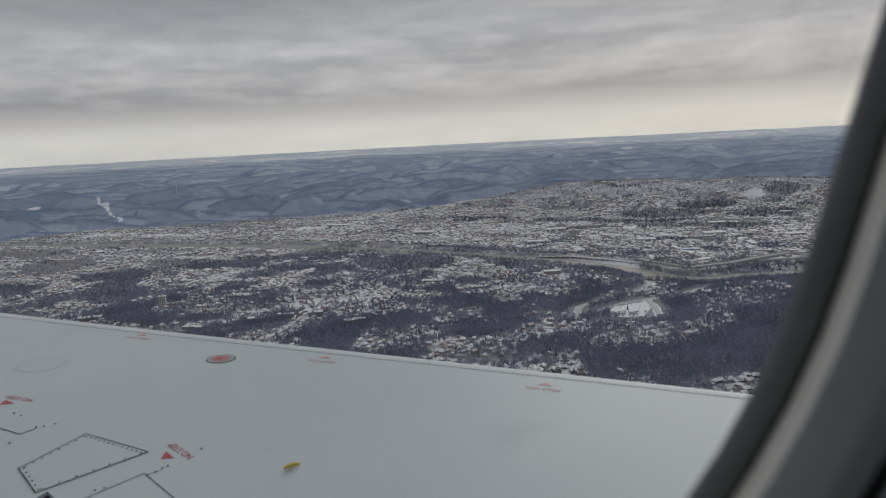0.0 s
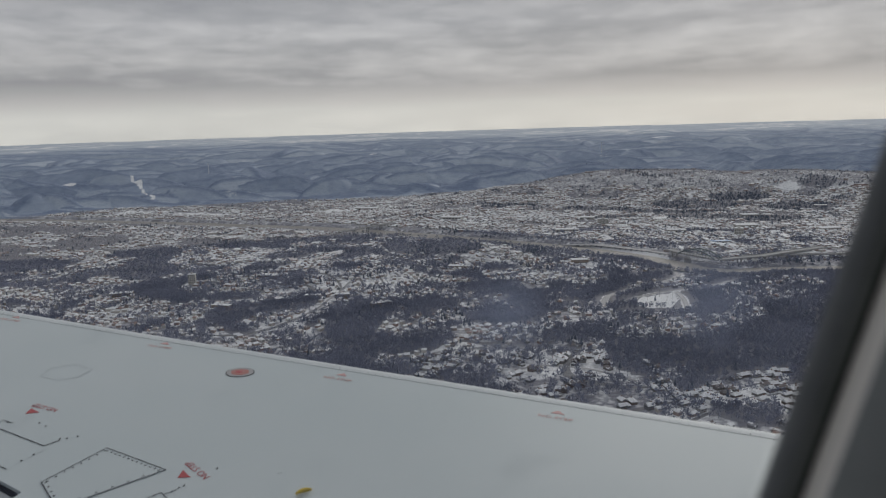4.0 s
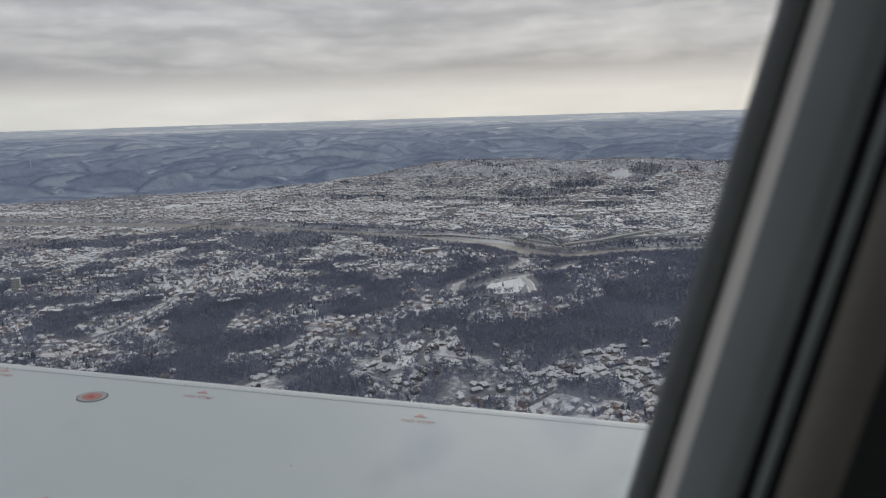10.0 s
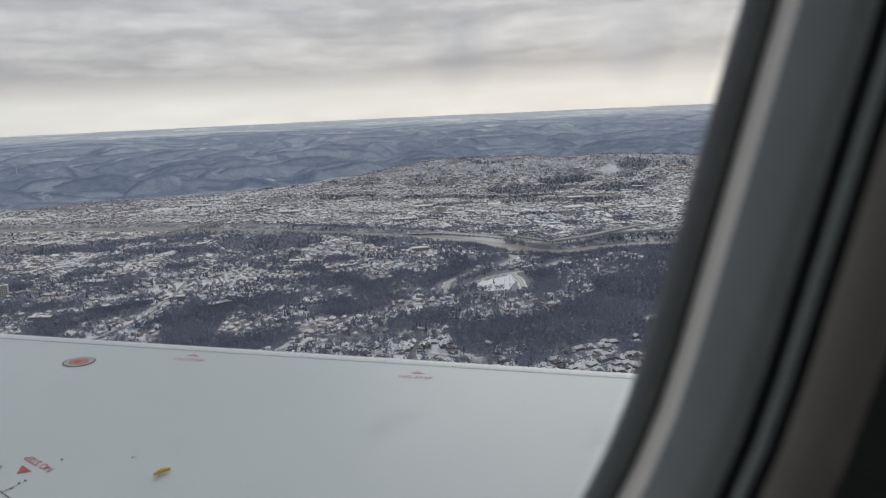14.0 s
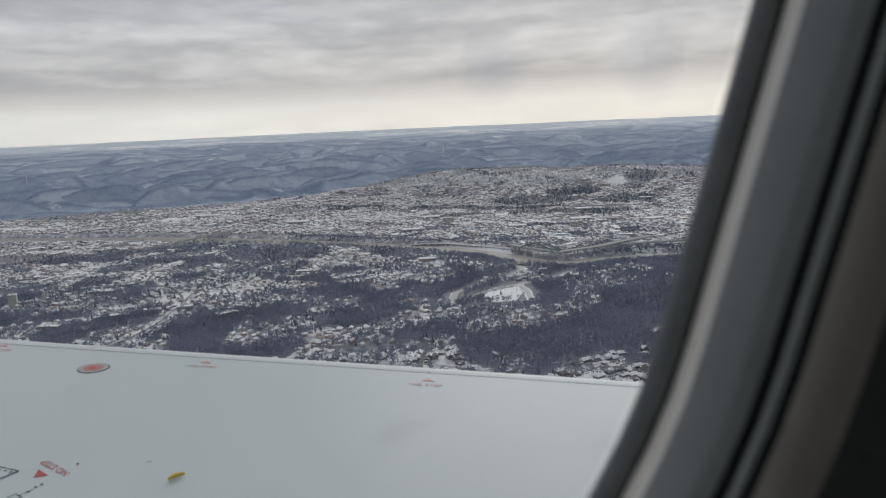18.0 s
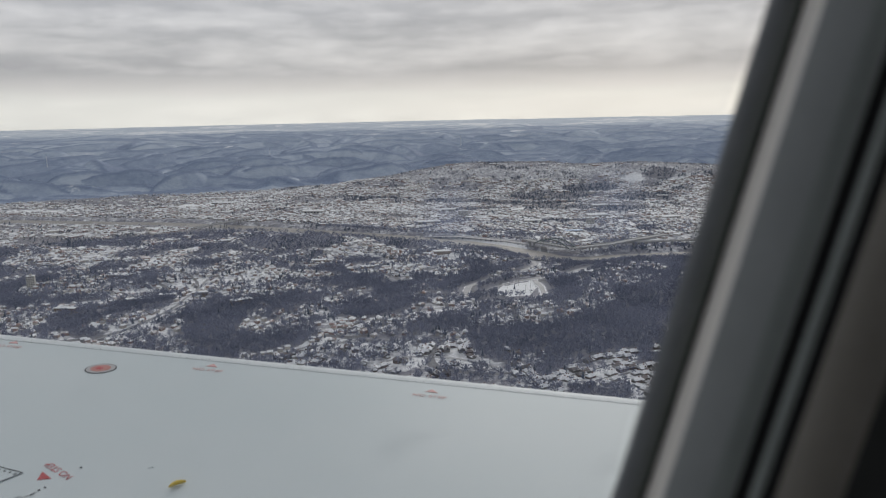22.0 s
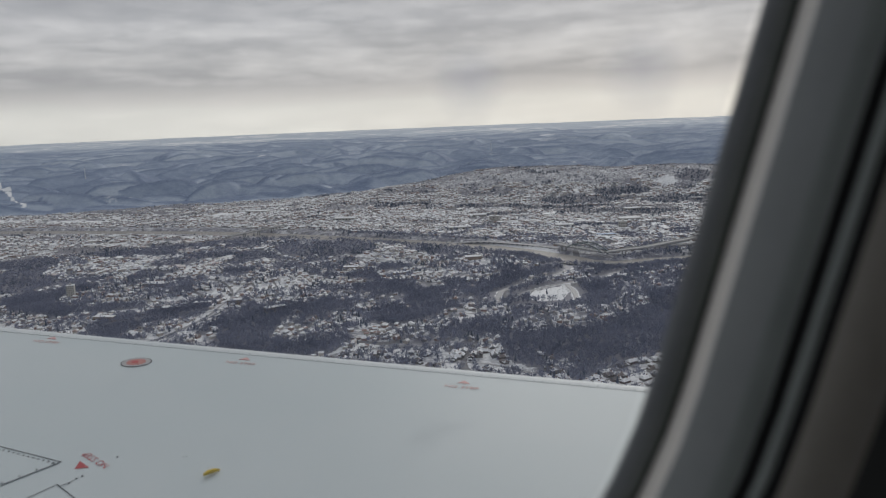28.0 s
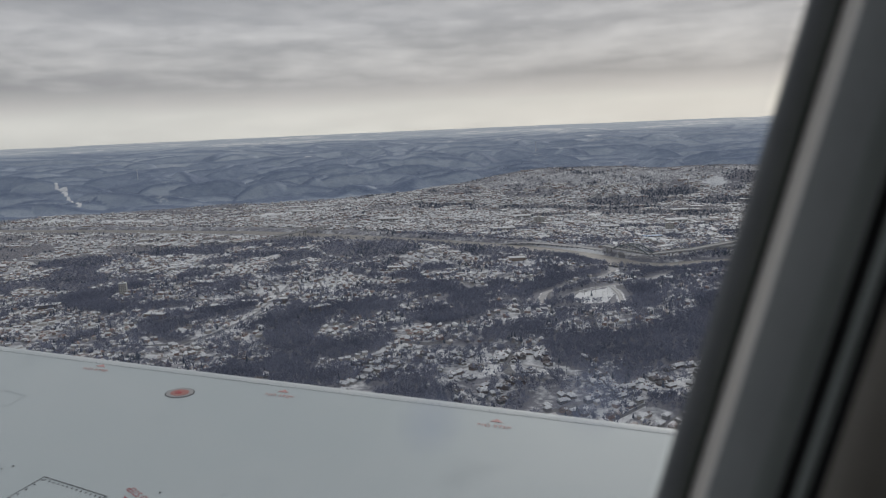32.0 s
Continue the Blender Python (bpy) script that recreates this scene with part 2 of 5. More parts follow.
def ground_material():
    m, t, b = material("snowy_ground", 0.85)
    c = t.nodes.new("ShaderNodeTexCoord").outputs["Object"]
    att = t.nodes.new("ShaderNodeAttribute")
    att.attribute_name = "snow"
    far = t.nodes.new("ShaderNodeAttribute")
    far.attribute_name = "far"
    n_a = node(t, "ShaderNodeTexNoise", {"Vector": c, "Scale": 0.022, "Detail": 6.0, "Roughness": 0.62}).outputs[0]
    n_b = node(t, "ShaderNodeTexNoise", {"Vector": c, "Scale": 0.13, "Detail": 4.0, "Roughness": 0.6}).outputs[0]
    n_c = node(t, "ShaderNodeTexNoise", {"Vector": c, "Scale": 0.03, "Detail": 8.0, "Roughness": 0.6}).outputs[0]
    v = math_node(t, "ADD", math_node(t, "MULTIPLY", n_a, 0.5), math_node(t, "MULTIPLY", n_b, 0.5))
    edge = math_node(t, "ADD", math_node(t, "SUBTRACT", v, 0.5), math_node(t, "MULTIPLY", math_node(t, "SUBTRACT", att.outputs["Fac"], 0.5), 0.55))
    cover = ramp(t, math_node(t, "MULTIPLY_ADD", edge, 3.6, 0.5, clamp=True), [(0.15, (0, 0, 0)), (0.8, (1, 1, 1))])
    soil = ramp(t, n_b, [(0.3, (0.165, 0.17, 0.205)), (0.7, (0.28, 0.275, 0.30))])
    street = t.nodes.new("ShaderNodeAttribute")
    street.attribute_name = "street"
    hill_haze = t.nodes.new("ShaderNodeAttribute")
    hill_haze.attribute_name = "hill_haze"
    # Blue-grey ramp for the far hills, with aerial haze put into its colour.
    hill = ramp(t, math_node(t, "ADD", math_node(t, "MULTIPLY", math_node(t, "SUBTRACT", math_node(t, "MULTIPLY_ADD", n_b, 0.5, math_node(t, "MULTIPLY", n_c, 0.5)), 0.5), 0.8), hill_haze.outputs["Fac"]), [(0.0, (0.145, 0.192, 0.292)), (0.30, (0.272, 0.33, 0.43)), (0.75, (0.50, 0.555, 0.62))])
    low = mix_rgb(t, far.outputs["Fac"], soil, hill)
    snow = ramp(t, n_a, [(0.3, (0.70, 0.715, 0.74)), (0.7, (0.84, 0.845, 0.85))])
    tar = ramp(t, n_b, [(0.3, (0.13, 0.13, 0.14)), (0.7, (0.24, 0.24, 0.25))])
    lane = ramp(t, street.outputs["Fac"], [(0.45, (0, 0, 0)), (0.6, (1, 1, 1))])
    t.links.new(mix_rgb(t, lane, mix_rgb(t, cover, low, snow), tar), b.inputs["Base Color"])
    n = node(t, "ShaderNodeBump", {"Height": n_b, "Strength": 0.4, "Distance": 1.5})
    t.links.new(n.outputs[0], b.inputs["Normal"])
    return m


GROUND = ground_material()


def water_material():
    m, t, b = material("river_water", 0.5)
    b.inputs["Specular IOR Level"].default_value = 0.08
    g = grain(t, 0.02, 5.0)
    t.links.new(ramp(t, g, [(0.35, (0.24, 0.225, 0.205)), (0.65, (0.33, 0.312, 0.29))]), b.inputs["Base Color"])
    n = node(t, "ShaderNodeBump", {"Height": grain(t, 0.4), "Strength": 0.1, "Distance": 0.2})
    t.links.new(n.outputs[0], b.inputs["Normal"])
    return m


WATER = water_material()

# ---- land form ----
rng = np.random.default_rng(7)
TABLE = rng.random((8, 256, 256))


def vnoise(x, y, scale, layer):
    u, v = np.asarray(x, float) / scale + 97.3, np.asarray(y, float) / scale + 31.7
    i, j = np.floor(u).astype(int), np.floor(v).astype(int)
    fu, fv = u - i, v - j
    fu, fv = fu * fu * (3 - 2 * fu), fv * fv * (3 - 2 * fv)
    g = TABLE[layer]
    a, b = g[i & 255, j & 255], g[(i + 1) & 255, j & 255]
    c, d = g[i & 255, (j + 1) & 255], g[(i + 1) & 255, (j + 1) & 255]
    return (a * (1 - fu) + b * fu) * (1 - fv) + (c * (1 - fu) + d * fu) * fv


def fbm(x, y, scale, layer, octaves=4):
    out, amp, tot = 0.0, 1.0, 0.0
    for k in range(octaves):
        out = out + amp * vnoise(x, y, scale / 2 ** k, (layer + k) % 8)
        tot, amp = tot + amp, amp * 0.5
    return out / tot


def smooth(a, b, x):
    t = np.clip((np.asarray(x, float) - a) / (b - a), 0, 1)
    return t * t * (3 - 2 * t)


def line_distance(x, y, pts):
    best = np.full(np.shape(x), 1e9)
    for (ax, ay), (bx, by) in zip(pts[:-1], pts[1:]):
        dx, dy = bx - ax, by - ay
        s = np.clip(((x - ax) * dx + (y - ay) * dy) / (dx * dx + dy * dy), 0, 1)
        best = np.minimum(best, np.hypot(x - ax - s * dx, y - ay - s * dy))
    return best


def inside(x, y, pts):
    res = np.zeros(np.shape(x), bool)
    for (ax, ay), (bx, by) in zip(pts, pts[1:] + pts[:1]):
        cross = ((ay > y) != (by > y)) & (x < (bx - ax) * (y - ay) / ((by - ay) or 1e-9) + ax)
        res ^= cross
    return res


def polar(az, r):
    return (r * math.sin(radians(az)), r * math.cos(radians(az)))


RIVER = [(-2600, 2380), (-1650, 2250), (-1013, 2090), (-766, 2010), (-602, 1965), (-400, 1868), (-228, 1772), (-58, 1672), (73, 1585), (150, 1517), (215, 1440), (262, 1350), (320, 1318), (400, 1345), (520, 1350), (1000, 1250), (1500, 1000)]
HIGHWAY = [(-150, 1745), (4, 1660), (121, 1600), (200, 1535), (240, 1490), (258, 1452), (308, 1378), (385, 1408), (454, 1457), (526, 1502), (751, 1638)]
LOOP_ROAD = [(86, 1089), (97, 1150), (133, 1179), (174, 1213), (206, 1243), (228, 1285), (226, 1312), (208, 1318), (184, 1306), (160, 1296)]
RAMP_ROADS = [[(110, 1096), (154, 1137), (200, 1153), (245, 1178), (300, 1230)], [(196, 1140), (198, 1085), (192, 1034)], [(112, 1036), (155, 1012), (192, 1032)]]
LANES = [[(-109, 918), (-60, 951), (-2, 1001), (66, 999), (115, 1032)], [(-492, 957), (-443, 1041), (-321, 1088), (-258, 1163), (-200, 1233)], [(-190, 829), (-130, 840), (-94, 863), (-43, 878), (62, 861)], [(-40, 778), (-4, 808), (45, 799), (94, 755)], [(-378, 1294), (-298, 1361), (-213, 1387)], [(-154, 1524), (-62, 1449), (20, 1315), (85, 1253)], [(-379, 929), (-340, 996), (-321, 1088), (-326, 1270)]]
SNOW_LOOP = [(130, 1073), (141, 1119), (170, 1130), (191, 1133), (189, 1084), (173, 1040), (145, 1043)]
SNOW_BANK = [(75, 1632), (150, 1572), (205, 1518), (240, 1470), (226, 1452), (165, 1515), (95, 1580)]
WOODS = [[(122, 1023), (171, 986), (232, 1078), (269, 1147), (339, 1175), (399, 1136), (330, 850), (190, 765), (135, 730), (103, 772), (63, 871), (-3, 899), (12, 966), (108, 971)],
         [(-909, 1831), (-572, 1695), (-390, 1693), (-227, 1720), (-100, 1600), (-199, 1519), (-361, 1557), (-579, 1612), (-826, 1656)],
         [(-689, 1368), (-628, 1360), (-588, 1368), (-546, 1244), (-556, 1197), (-511, 1084), (-559, 1097), (-640, 1180)],
         [(-168, 1014), (-84, 1080), (83, 1095), (112, 1069), (109, 1044), (-2, 1025), (-104, 966), (-153, 911)],
         [(89, 1185), (121, 1286), (190, 1300), (215, 1290), (187, 1239), (136, 1206)],
         [(-60, 1610), (73, 1530), (160, 1450), (150, 1400), (60, 1470), (-60, 1540)],
         [(270, 1270), (520, 1310), (700, 1250), (560, 1190), (300, 1200)]]
SUBURBS = [[(-56, 874), (63, 865), (103, 772), (92, 736), (-62, 761)], [(-197, 846), (-95, 877), (-53, 884), (-58, 785), (-187, 813)],
           [(-100, 924), (-2, 997), (115, 1032), (113, 983), (-2, 953), (-71, 903)],
           [(-510, 1091), (-545, 1253), (-448, 1370), (-210, 1294), (-180, 1150), (-244, 1096), (-318, 1047), (-278, 927), (-358, 925), (-470, 913), (-541, 1058)],
           [(-434, 1427), (-241, 1508), (-190, 1292), (-377, 1292)], [(-195, 1664), (56, 1591), (147, 1386), (92, 1223), (-79, 1335), (-168, 1492)],
           [(283, 1168), (356, 1141), (329, 1054), (235, 1091)], [(262, 907), (289, 902), (234, 728), (218, 733)],
           [(-820, 1644), (-536, 1583), (-444, 1426), (-598, 1380), (-708, 1408)], [(-930, 1180), (-740, 1260), (-700, 1120), (-800, 1000)], [(118, 640), (135, 730), (190, 765), (260, 740), (250, 600)]]
TOWN = [[(-1500, 2560), (-787, 2474), (-646, 2692), (-465, 2763), (-158, 2324), (177, 2265), (439, 1930), (689, 1928), (1000, 1900), (900, 1600), (567, 1545), (269, 1543), (101, 1641), (-73, 1772), (-239, 1860), (-576, 2041), (-1500, 2300)],
        [(330, 1425), (450, 1440), (567, 1510), (900, 1600), (1000, 1450), (700, 1395), (450, 1390)]]
SLOPE = [[(-465, 2763), (-279, 2870), (50, 2600), (376, 2600), (873, 2520), (1200, 2400), (1100, 1926), (439, 1930), (177, 2265), (-158, 2324)]]
CREST_WOOD = [(-437, 2740), (-281, 2900), (65, 2850), (456, 2900), (1250, 2750), (1250, 2290), (873, 2340), (600, 2390), (376, 2370), (50, 2400), (-220, 2660)]
HILL_CLUMPS = ((162, 2180, 95, 34), (449, 2230, 120, 46), (439, 2010, 120, 40), (576, 1960, 100, 40), (690, 2166, 90, 70), (809, 2398, 50, 40), (202, 2030, 80, 26), (371, 2121, 120, 38), (-120, 2250, 60, 22), (560, 2300, 80, 36))
HILL_FIELDS = ((-24.9, 3153, 1.1, 55), (-23.6, 3144, 1.1, 45), (-21.3, 2965, 0.5, 30), (-11.8, 3876, 1.8, 34), (-9.8, 3843, 0.9, 34), (-14.3, 3444, 0.35, 22),
               (-15.8, 4461, 1.2, 40), (15.8, 3099, 1.4, 60), (11.9, 3456, 1.2, 30), (11.9, 3888, 1.0, 34), (17.9, 3843, 0.7, 26), (1.8, 4254, 2.4, 40), (8.3, 4251, 2.2, 36),
               (-30.9, 3600, 0.9, 60), (-33.0, 3440, 1.0, 60))
VALLEY_FIELDS = ((16.9, 2475, 1.3, 70), (-20.4, 2384, 3.0, 60), (-16.2, 2350, 4.0, 60), (-25.0, 2560, 3.6, 70), (-29.5, 2640, 3.0, 80), (-12.0, 2560, 2.6, 40), (-33.0, 2600, 2.4, 70))


def field_outline(a, r, w, d):
    """A field on a hillside: bearing, distance, width in degrees, depth."""
    return [polar(a - w / 2, r), polar(a - w * 0.1, r - d * 0.3), polar(a + w * 0.45, r - d * 0.2), polar(a + w / 2, r + d * 0.4), polar(a + w * 0.1, r + d * 0.6), polar(a - w * 0.3, r + d * 0.3)]


FIELDS = [[polar(-28.0, 2960), polar(-27.75, 2960), polar(-28.6, 3330), polar(-29.0, 3420), polar(-29.15, 3420), polar(-28.5, 3150)],
          *[field_outline(*q) for q in HILL_FIELDS + VALLEY_FIELDS]]
HILLS = [(-150, 2500, 40, 330), (150, 2560, 57, 300), (430, 2600, 76, 300), (790, 2500, 72, 280), (1150, 2400, 72, 300)]


def make_mounds():
    """Wooded knolls of the far hills: centre, turn, half width, half depth, height."""
    g = np.random.default_rng(21)
    out = []
    r0 = 2890.0
    while r0 < 4780:
        q = max(0.0, (r0 - 2960) / 1820)
        az = -50.0 + g.uniform(0, 2)
        while az < 44:
            w, r = g.uniform(75, 190) * (1 + 0.4 * q), r0 + g.normal(0, 40)
            a = radians(az)
            out.append((r * math.sin(a), r * math.cos(a), -a + g.normal(0, 0.62), w, g.uniform(55, 105), g.uniform(26, 64) * (1 - 0.86 * q)))
            az += math.degrees(w * g.uniform(0.8, 1.5) / r)
        r0 += 105 + 50 * q
    return out


MOUNDS = make_mounds()


def crests(x, y):
    """Height of the knolls, and a tone paler on their near sides (lowest on wooded crests)."""
    top, tone = np.zeros(np.shape(x)), np.zeros(np.shape(x))
    far = np.hypot(x, y) > 2750
    px, py = np.asarray(x, float)[far], np.asarray(y, float)[far]
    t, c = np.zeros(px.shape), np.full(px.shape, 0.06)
    jx = (fbm(px, py, 140, 2, 4) - 0.5) * 44
    spur = (fbm(px, py, 46, 4, 3) - 0.5)
    for mx, my, a, w, l, h in MOUNDS:
        ca, sa = math.cos(a), math.sin(a)
        near = (np.abs(px - mx) < 400) & (np.abs(py - my) < 400)
        if not near.any():
            continue
        dx, dy = px[near] - mx + jx[near], py[near] - my + jx[near] * 0.5
        u, v = (dx * ca + dy * sa) / w, (-dx * sa + dy * ca) / l
        edge = np.sqrt(np.clip(1 - u * u, 1e-4, 1))
        q = v / edge + spur[near] * 0.22
        z = h * edge ** 1.2 * np.clip(1 - np.abs(q), 0, 1) * (np.abs(u) < 1)
        old = t[near]
        win = z > old
        t[near] = np.where(win, z, old)
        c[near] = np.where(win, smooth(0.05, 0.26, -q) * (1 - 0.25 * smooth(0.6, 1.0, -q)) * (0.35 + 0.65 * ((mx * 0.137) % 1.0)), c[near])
    top[far], tone[far] = t, c
    return top, tone


def land(x, y):
    x, y = np.asarray(x, float), np.asarray(y, float)
    r = np.hypot(x, y)
    river = line_distance(x, y, RIVER)
    s = np.clip((r - 2880) / 2020, 0, 1)
    near = (fbm(x, y, 420, 0) - 0.5) * 44 + (fbm(x, y, 110, 3, 3) - 0.5) * 9
    flat = smooth(40, 210, river) * (1 - 0.75 * smooth(1560, 1700, r) * (1 - smooth(2250, 2500, r)))
    z = near * flat * (1 - s)
    for hx, hy, hz, hw in HILLS:
        z = z + hz * np.exp(-(((x - hx) / hw) ** 2 + ((y - hy) / (hw * 0.75)) ** 2)) * 0.8
    knoll, _ = crests(x, y)
    z = z + s ** 0.95 * 210 + (knoll + (fbm(x, y, 110, 1, 3) - 0.5) * 14 - 8) * smooth(0.0, 0.05, s) * (1 - 0.7 * smooth(0.5, 1.0, s))
    bank = smooth(27, 46, river)
    return z * bank - 9 * (1 - bank)


def kind_of_ground(x, y):
    """Snow cover (0 to 1), chance of woods, chance of houses."""
    x, y = np.asarray(x, float), np.asarray(y, float)
    r = np.hypot(x, y)
    wx, wy = x + (fbm(x, y, 60, 5, 3) - 0.5) * 90, y + (fbm(x, y, 60, 7, 3) - 0.5) * 90
    mix = 0.6 * fbm(x, y, 170, 4, 4) + 0.4 * fbm(x, y, 55, 0, 3)
    wood = smooth(0.49, 0.535, mix)
    snow = 0.50 - 0.36 * wood
    home = (1 - wood) * 0.85
    patch = fbm(x, y, 70, 1, 4)
    for z in SUBURBS:
        k = inside(wx, wy, z)
        part_wood = smooth(0.57, 0.62, patch)
        snow = np.where(k, 0.70 - 0.54 * part_wood, snow)
        wood = np.where(k, 0.06 + 0.90 * part_wood, wood)
        home = np.where(k, 1 - part_wood, home)
    for z in TOWN + SLOPE:
        k = inside(wx, wy, z)
        hill = z in SLOPE
        part_wood = smooth(0.50, 0.56, patch) if hill else smooth(0.58, 0.64, patch)
        snow = np.where(k, 0.56 - 0.22 * part_wood, snow)
        wood = np.where(k, (0.16 if hill else 0.08) + 0.8 * part_wood, wood)
        home = np.where(k, 1 - part_wood * 0.85, home)
    k = inside(wx, wy, CREST_WOOD)
    snow, wood, home = np.where(k, 0.44, snow), np.where(k, 0.80, wood), np.where(k, 0.03, home)
    for cx, cy, cw, cd in HILL_CLUMPS:
        k = ((wx - cx) / cw) ** 2 + ((wy - cy) / cd) ** 2 < 1
        snow, wood, home = np.where(k, 0.15, snow), np.where(k, 1.0, wood), np.where(k, 0.04, home)
    gap = smooth(0.42, 0.52, fbm(x, y, 50, 2, 3))
    home = home * np.where(r < 1560, 0.25 + 0.75 * gap, (0.6 + 0.4 * gap) * (1 - 0.6 * smooth(-500, -760, x)))
    snow = snow - 0.12 * (1 - gap) * (r < 1560)
    for z in WOODS:
        k = inside(wx, wy, z)
        glade = smooth(0.56, 0.62, patch)
        snow, wood, home = np.where(k, 0.08 + 0.46 * glade, snow), np.where(k, 1.0 - 0.75 * glade, wood), np.where(k, 0.45 * glade, home)
    s = smooth(2780, 2880, r + (fbm(x, y, 200, 3, 3) - 0.5) * 160)
    hillside = fbm(x, y, 220, 6, 4)
    bearing = np.arctan2(x, y) * 3000
    streak = 0.6 * fbm(bearing, r * 3.2, 150, 1, 4) + 0.4 * fbm(bearing, r * 3.2, 40, 3, 3)
    snow = snow * (1 - s) + s * (0.02 + 0.30 * smooth(0.62, 0.78, hillside) + 0.60 * smooth(4350, 4650, r) * smooth(0.53, 0.58, streak))
    open_slope = crests(x, y)[1] if s.max() > 0 else 0.0
    wood = wood * (1 - s) + s * (0.95 - 0.80 * smooth(0.10, 0.5, open_slope)) * (r < 4000)
    home = home * (1 - s)
    for z in FIELDS + [SNOW_LOOP, SNOW_BANK]:
        plain = z in (SNOW_LOOP, SNOW_BANK)
        k = inside(x, y, z) if plain else inside(0.5 * x + 0.5 * wx, 0.5 * y + 0.5 * wy, z)
        snow, wood, home = np.where(k, 1.25 if plain else 0.74, snow), np.where(k, 0.0, wood), np.where(k, 0.0, home)
    verge = np.minimum.reduce([line_distance(x, y, q) for q in [LOOP_ROAD] + RAMP_ROADS])
    clear = (verge < 12) | (line_distance(x, y, HIGHWAY) < 15)
    lane = np.minimum.reduce([line_distance(x, y, q) for q in LANES])
    wood, home = np.where(verge < 17, wood * 0.3, np.where(lane < 8, 0, wood)), np.where(lane < 7, 0, home)
    snow = np.where((verge < 6) & (snow < 1), 0.78, snow)
    stream = line_distance(x, y, RIVER)
    snow = np.where(stream < 70, 0.36, snow)
    wood, home = np.where(clear | (stream < 36), 0, np.where((stream < 80) & (x > -220), np.maximum(wood, 0.85), np.where(stream < 80, wood * 0.25, wood))), np.where(clear | (stream < 66), 0, home)
    k = inside(x, y, SNOW_BANK)
    snow, wood = np.where(k, 1.25, snow), np.where(k, 0.0, wood)
    return snow, wood, home


def street_field(x, y):
    return fbm(x, y, 520, 3, 2) * 26.0


def mesh_np(name, verts, tris, mat, smooth_faces=False):
    me = bpy.data.meshes.new(name)
    me.vertices.add(len(verts))
    me.vertices.foreach_set("co", np.ascontiguousarray(verts, dtype=np.float32).ravel())
    n = tris.shape[1]
    me.loops.add(tris.size)
    me.loops.foreach_set("vertex_index", np.ascontiguousarray(tris, dtype=np.int32).ravel())
    me.polygons.add(len(tris))
    me.polygons.foreach_set("loop_start", np.arange(0, tris.size, n, dtype=np.int32))
    me.polygons.foreach_set("use_smooth", np.full(len(tris), smooth_faces))
    me.materials.append(mat)
    me.update(calc_edges=True)
    return me


def build_ground():
    fine_az = np.arange(-47, 41.01, 0.125)
    coarse = np.arange(44, 313, 6.0)
    az = np.radians(np.concatenate([fine_az, coarse]))
    rr = np.concatenate([[25, 100, 220, 350, 460, 540], 600 * 1.0052 ** np.arange(300), 2844 * 1.0026 ** np.arange(1, 213)])
    rr = np.concatenate([rr[rr < 4935], [4940]])
    A, R = np.meshgrid(az, rr)
    X, Y = R * np.sin(A), R * np.cos(A)
    Z = land(X, Y)
    snow, wood, _ = kind_of_ground(X, Y)
    verts = np.stack([X, Y, Z], -1).reshape(-1, 3)
    na, nr = len(az), len(rr)
    i = np.arange(na)
    j = (i + 1) % na
    base = (np.arange(nr - 1) * na)[:, None]
    quads = np.stack([base + i, base + na + i, base + na + j, base + j], -1).reshape(-1, 4)
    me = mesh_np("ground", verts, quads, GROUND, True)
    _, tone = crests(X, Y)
    # Last two terms pale the hills with distance, standing in for haze.
    hill_pale = np.clip(0.06 + 0.50 * tone * (0.7 + 0.3 * smooth(0.3, 0.6, fbm(X, Y, 60, 6, 4))) + 0.08 * smooth(3500, 4200, R) + 0.62 * smooth(4380, 4720, R), 0, 1)
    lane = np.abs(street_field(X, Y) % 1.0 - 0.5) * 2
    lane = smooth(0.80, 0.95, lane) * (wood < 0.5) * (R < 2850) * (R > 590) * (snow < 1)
    for key, val in (("snow", snow), ("hill_haze", hill_pale), ("street", lane), ("far", smooth(2780, 2880, R + (fbm(X, Y, 200, 3, 3) - 0.5) * 160))):
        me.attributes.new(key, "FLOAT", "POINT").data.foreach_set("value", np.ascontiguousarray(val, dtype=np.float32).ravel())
    tagged(new("ground", me), "snow-dusted hilly land with brown winter woods and yards", "ground", kind="structure")


build_ground()


def part(name, bm, mat, parent, label=""):
    me = bpy.data.meshes.new(name)
    bm.to_mesh(me)
    bm.free()
    me.materials.append(mat)
    ob = new(name, me)
    ob.parent = parent
    return tagged(ob, label)


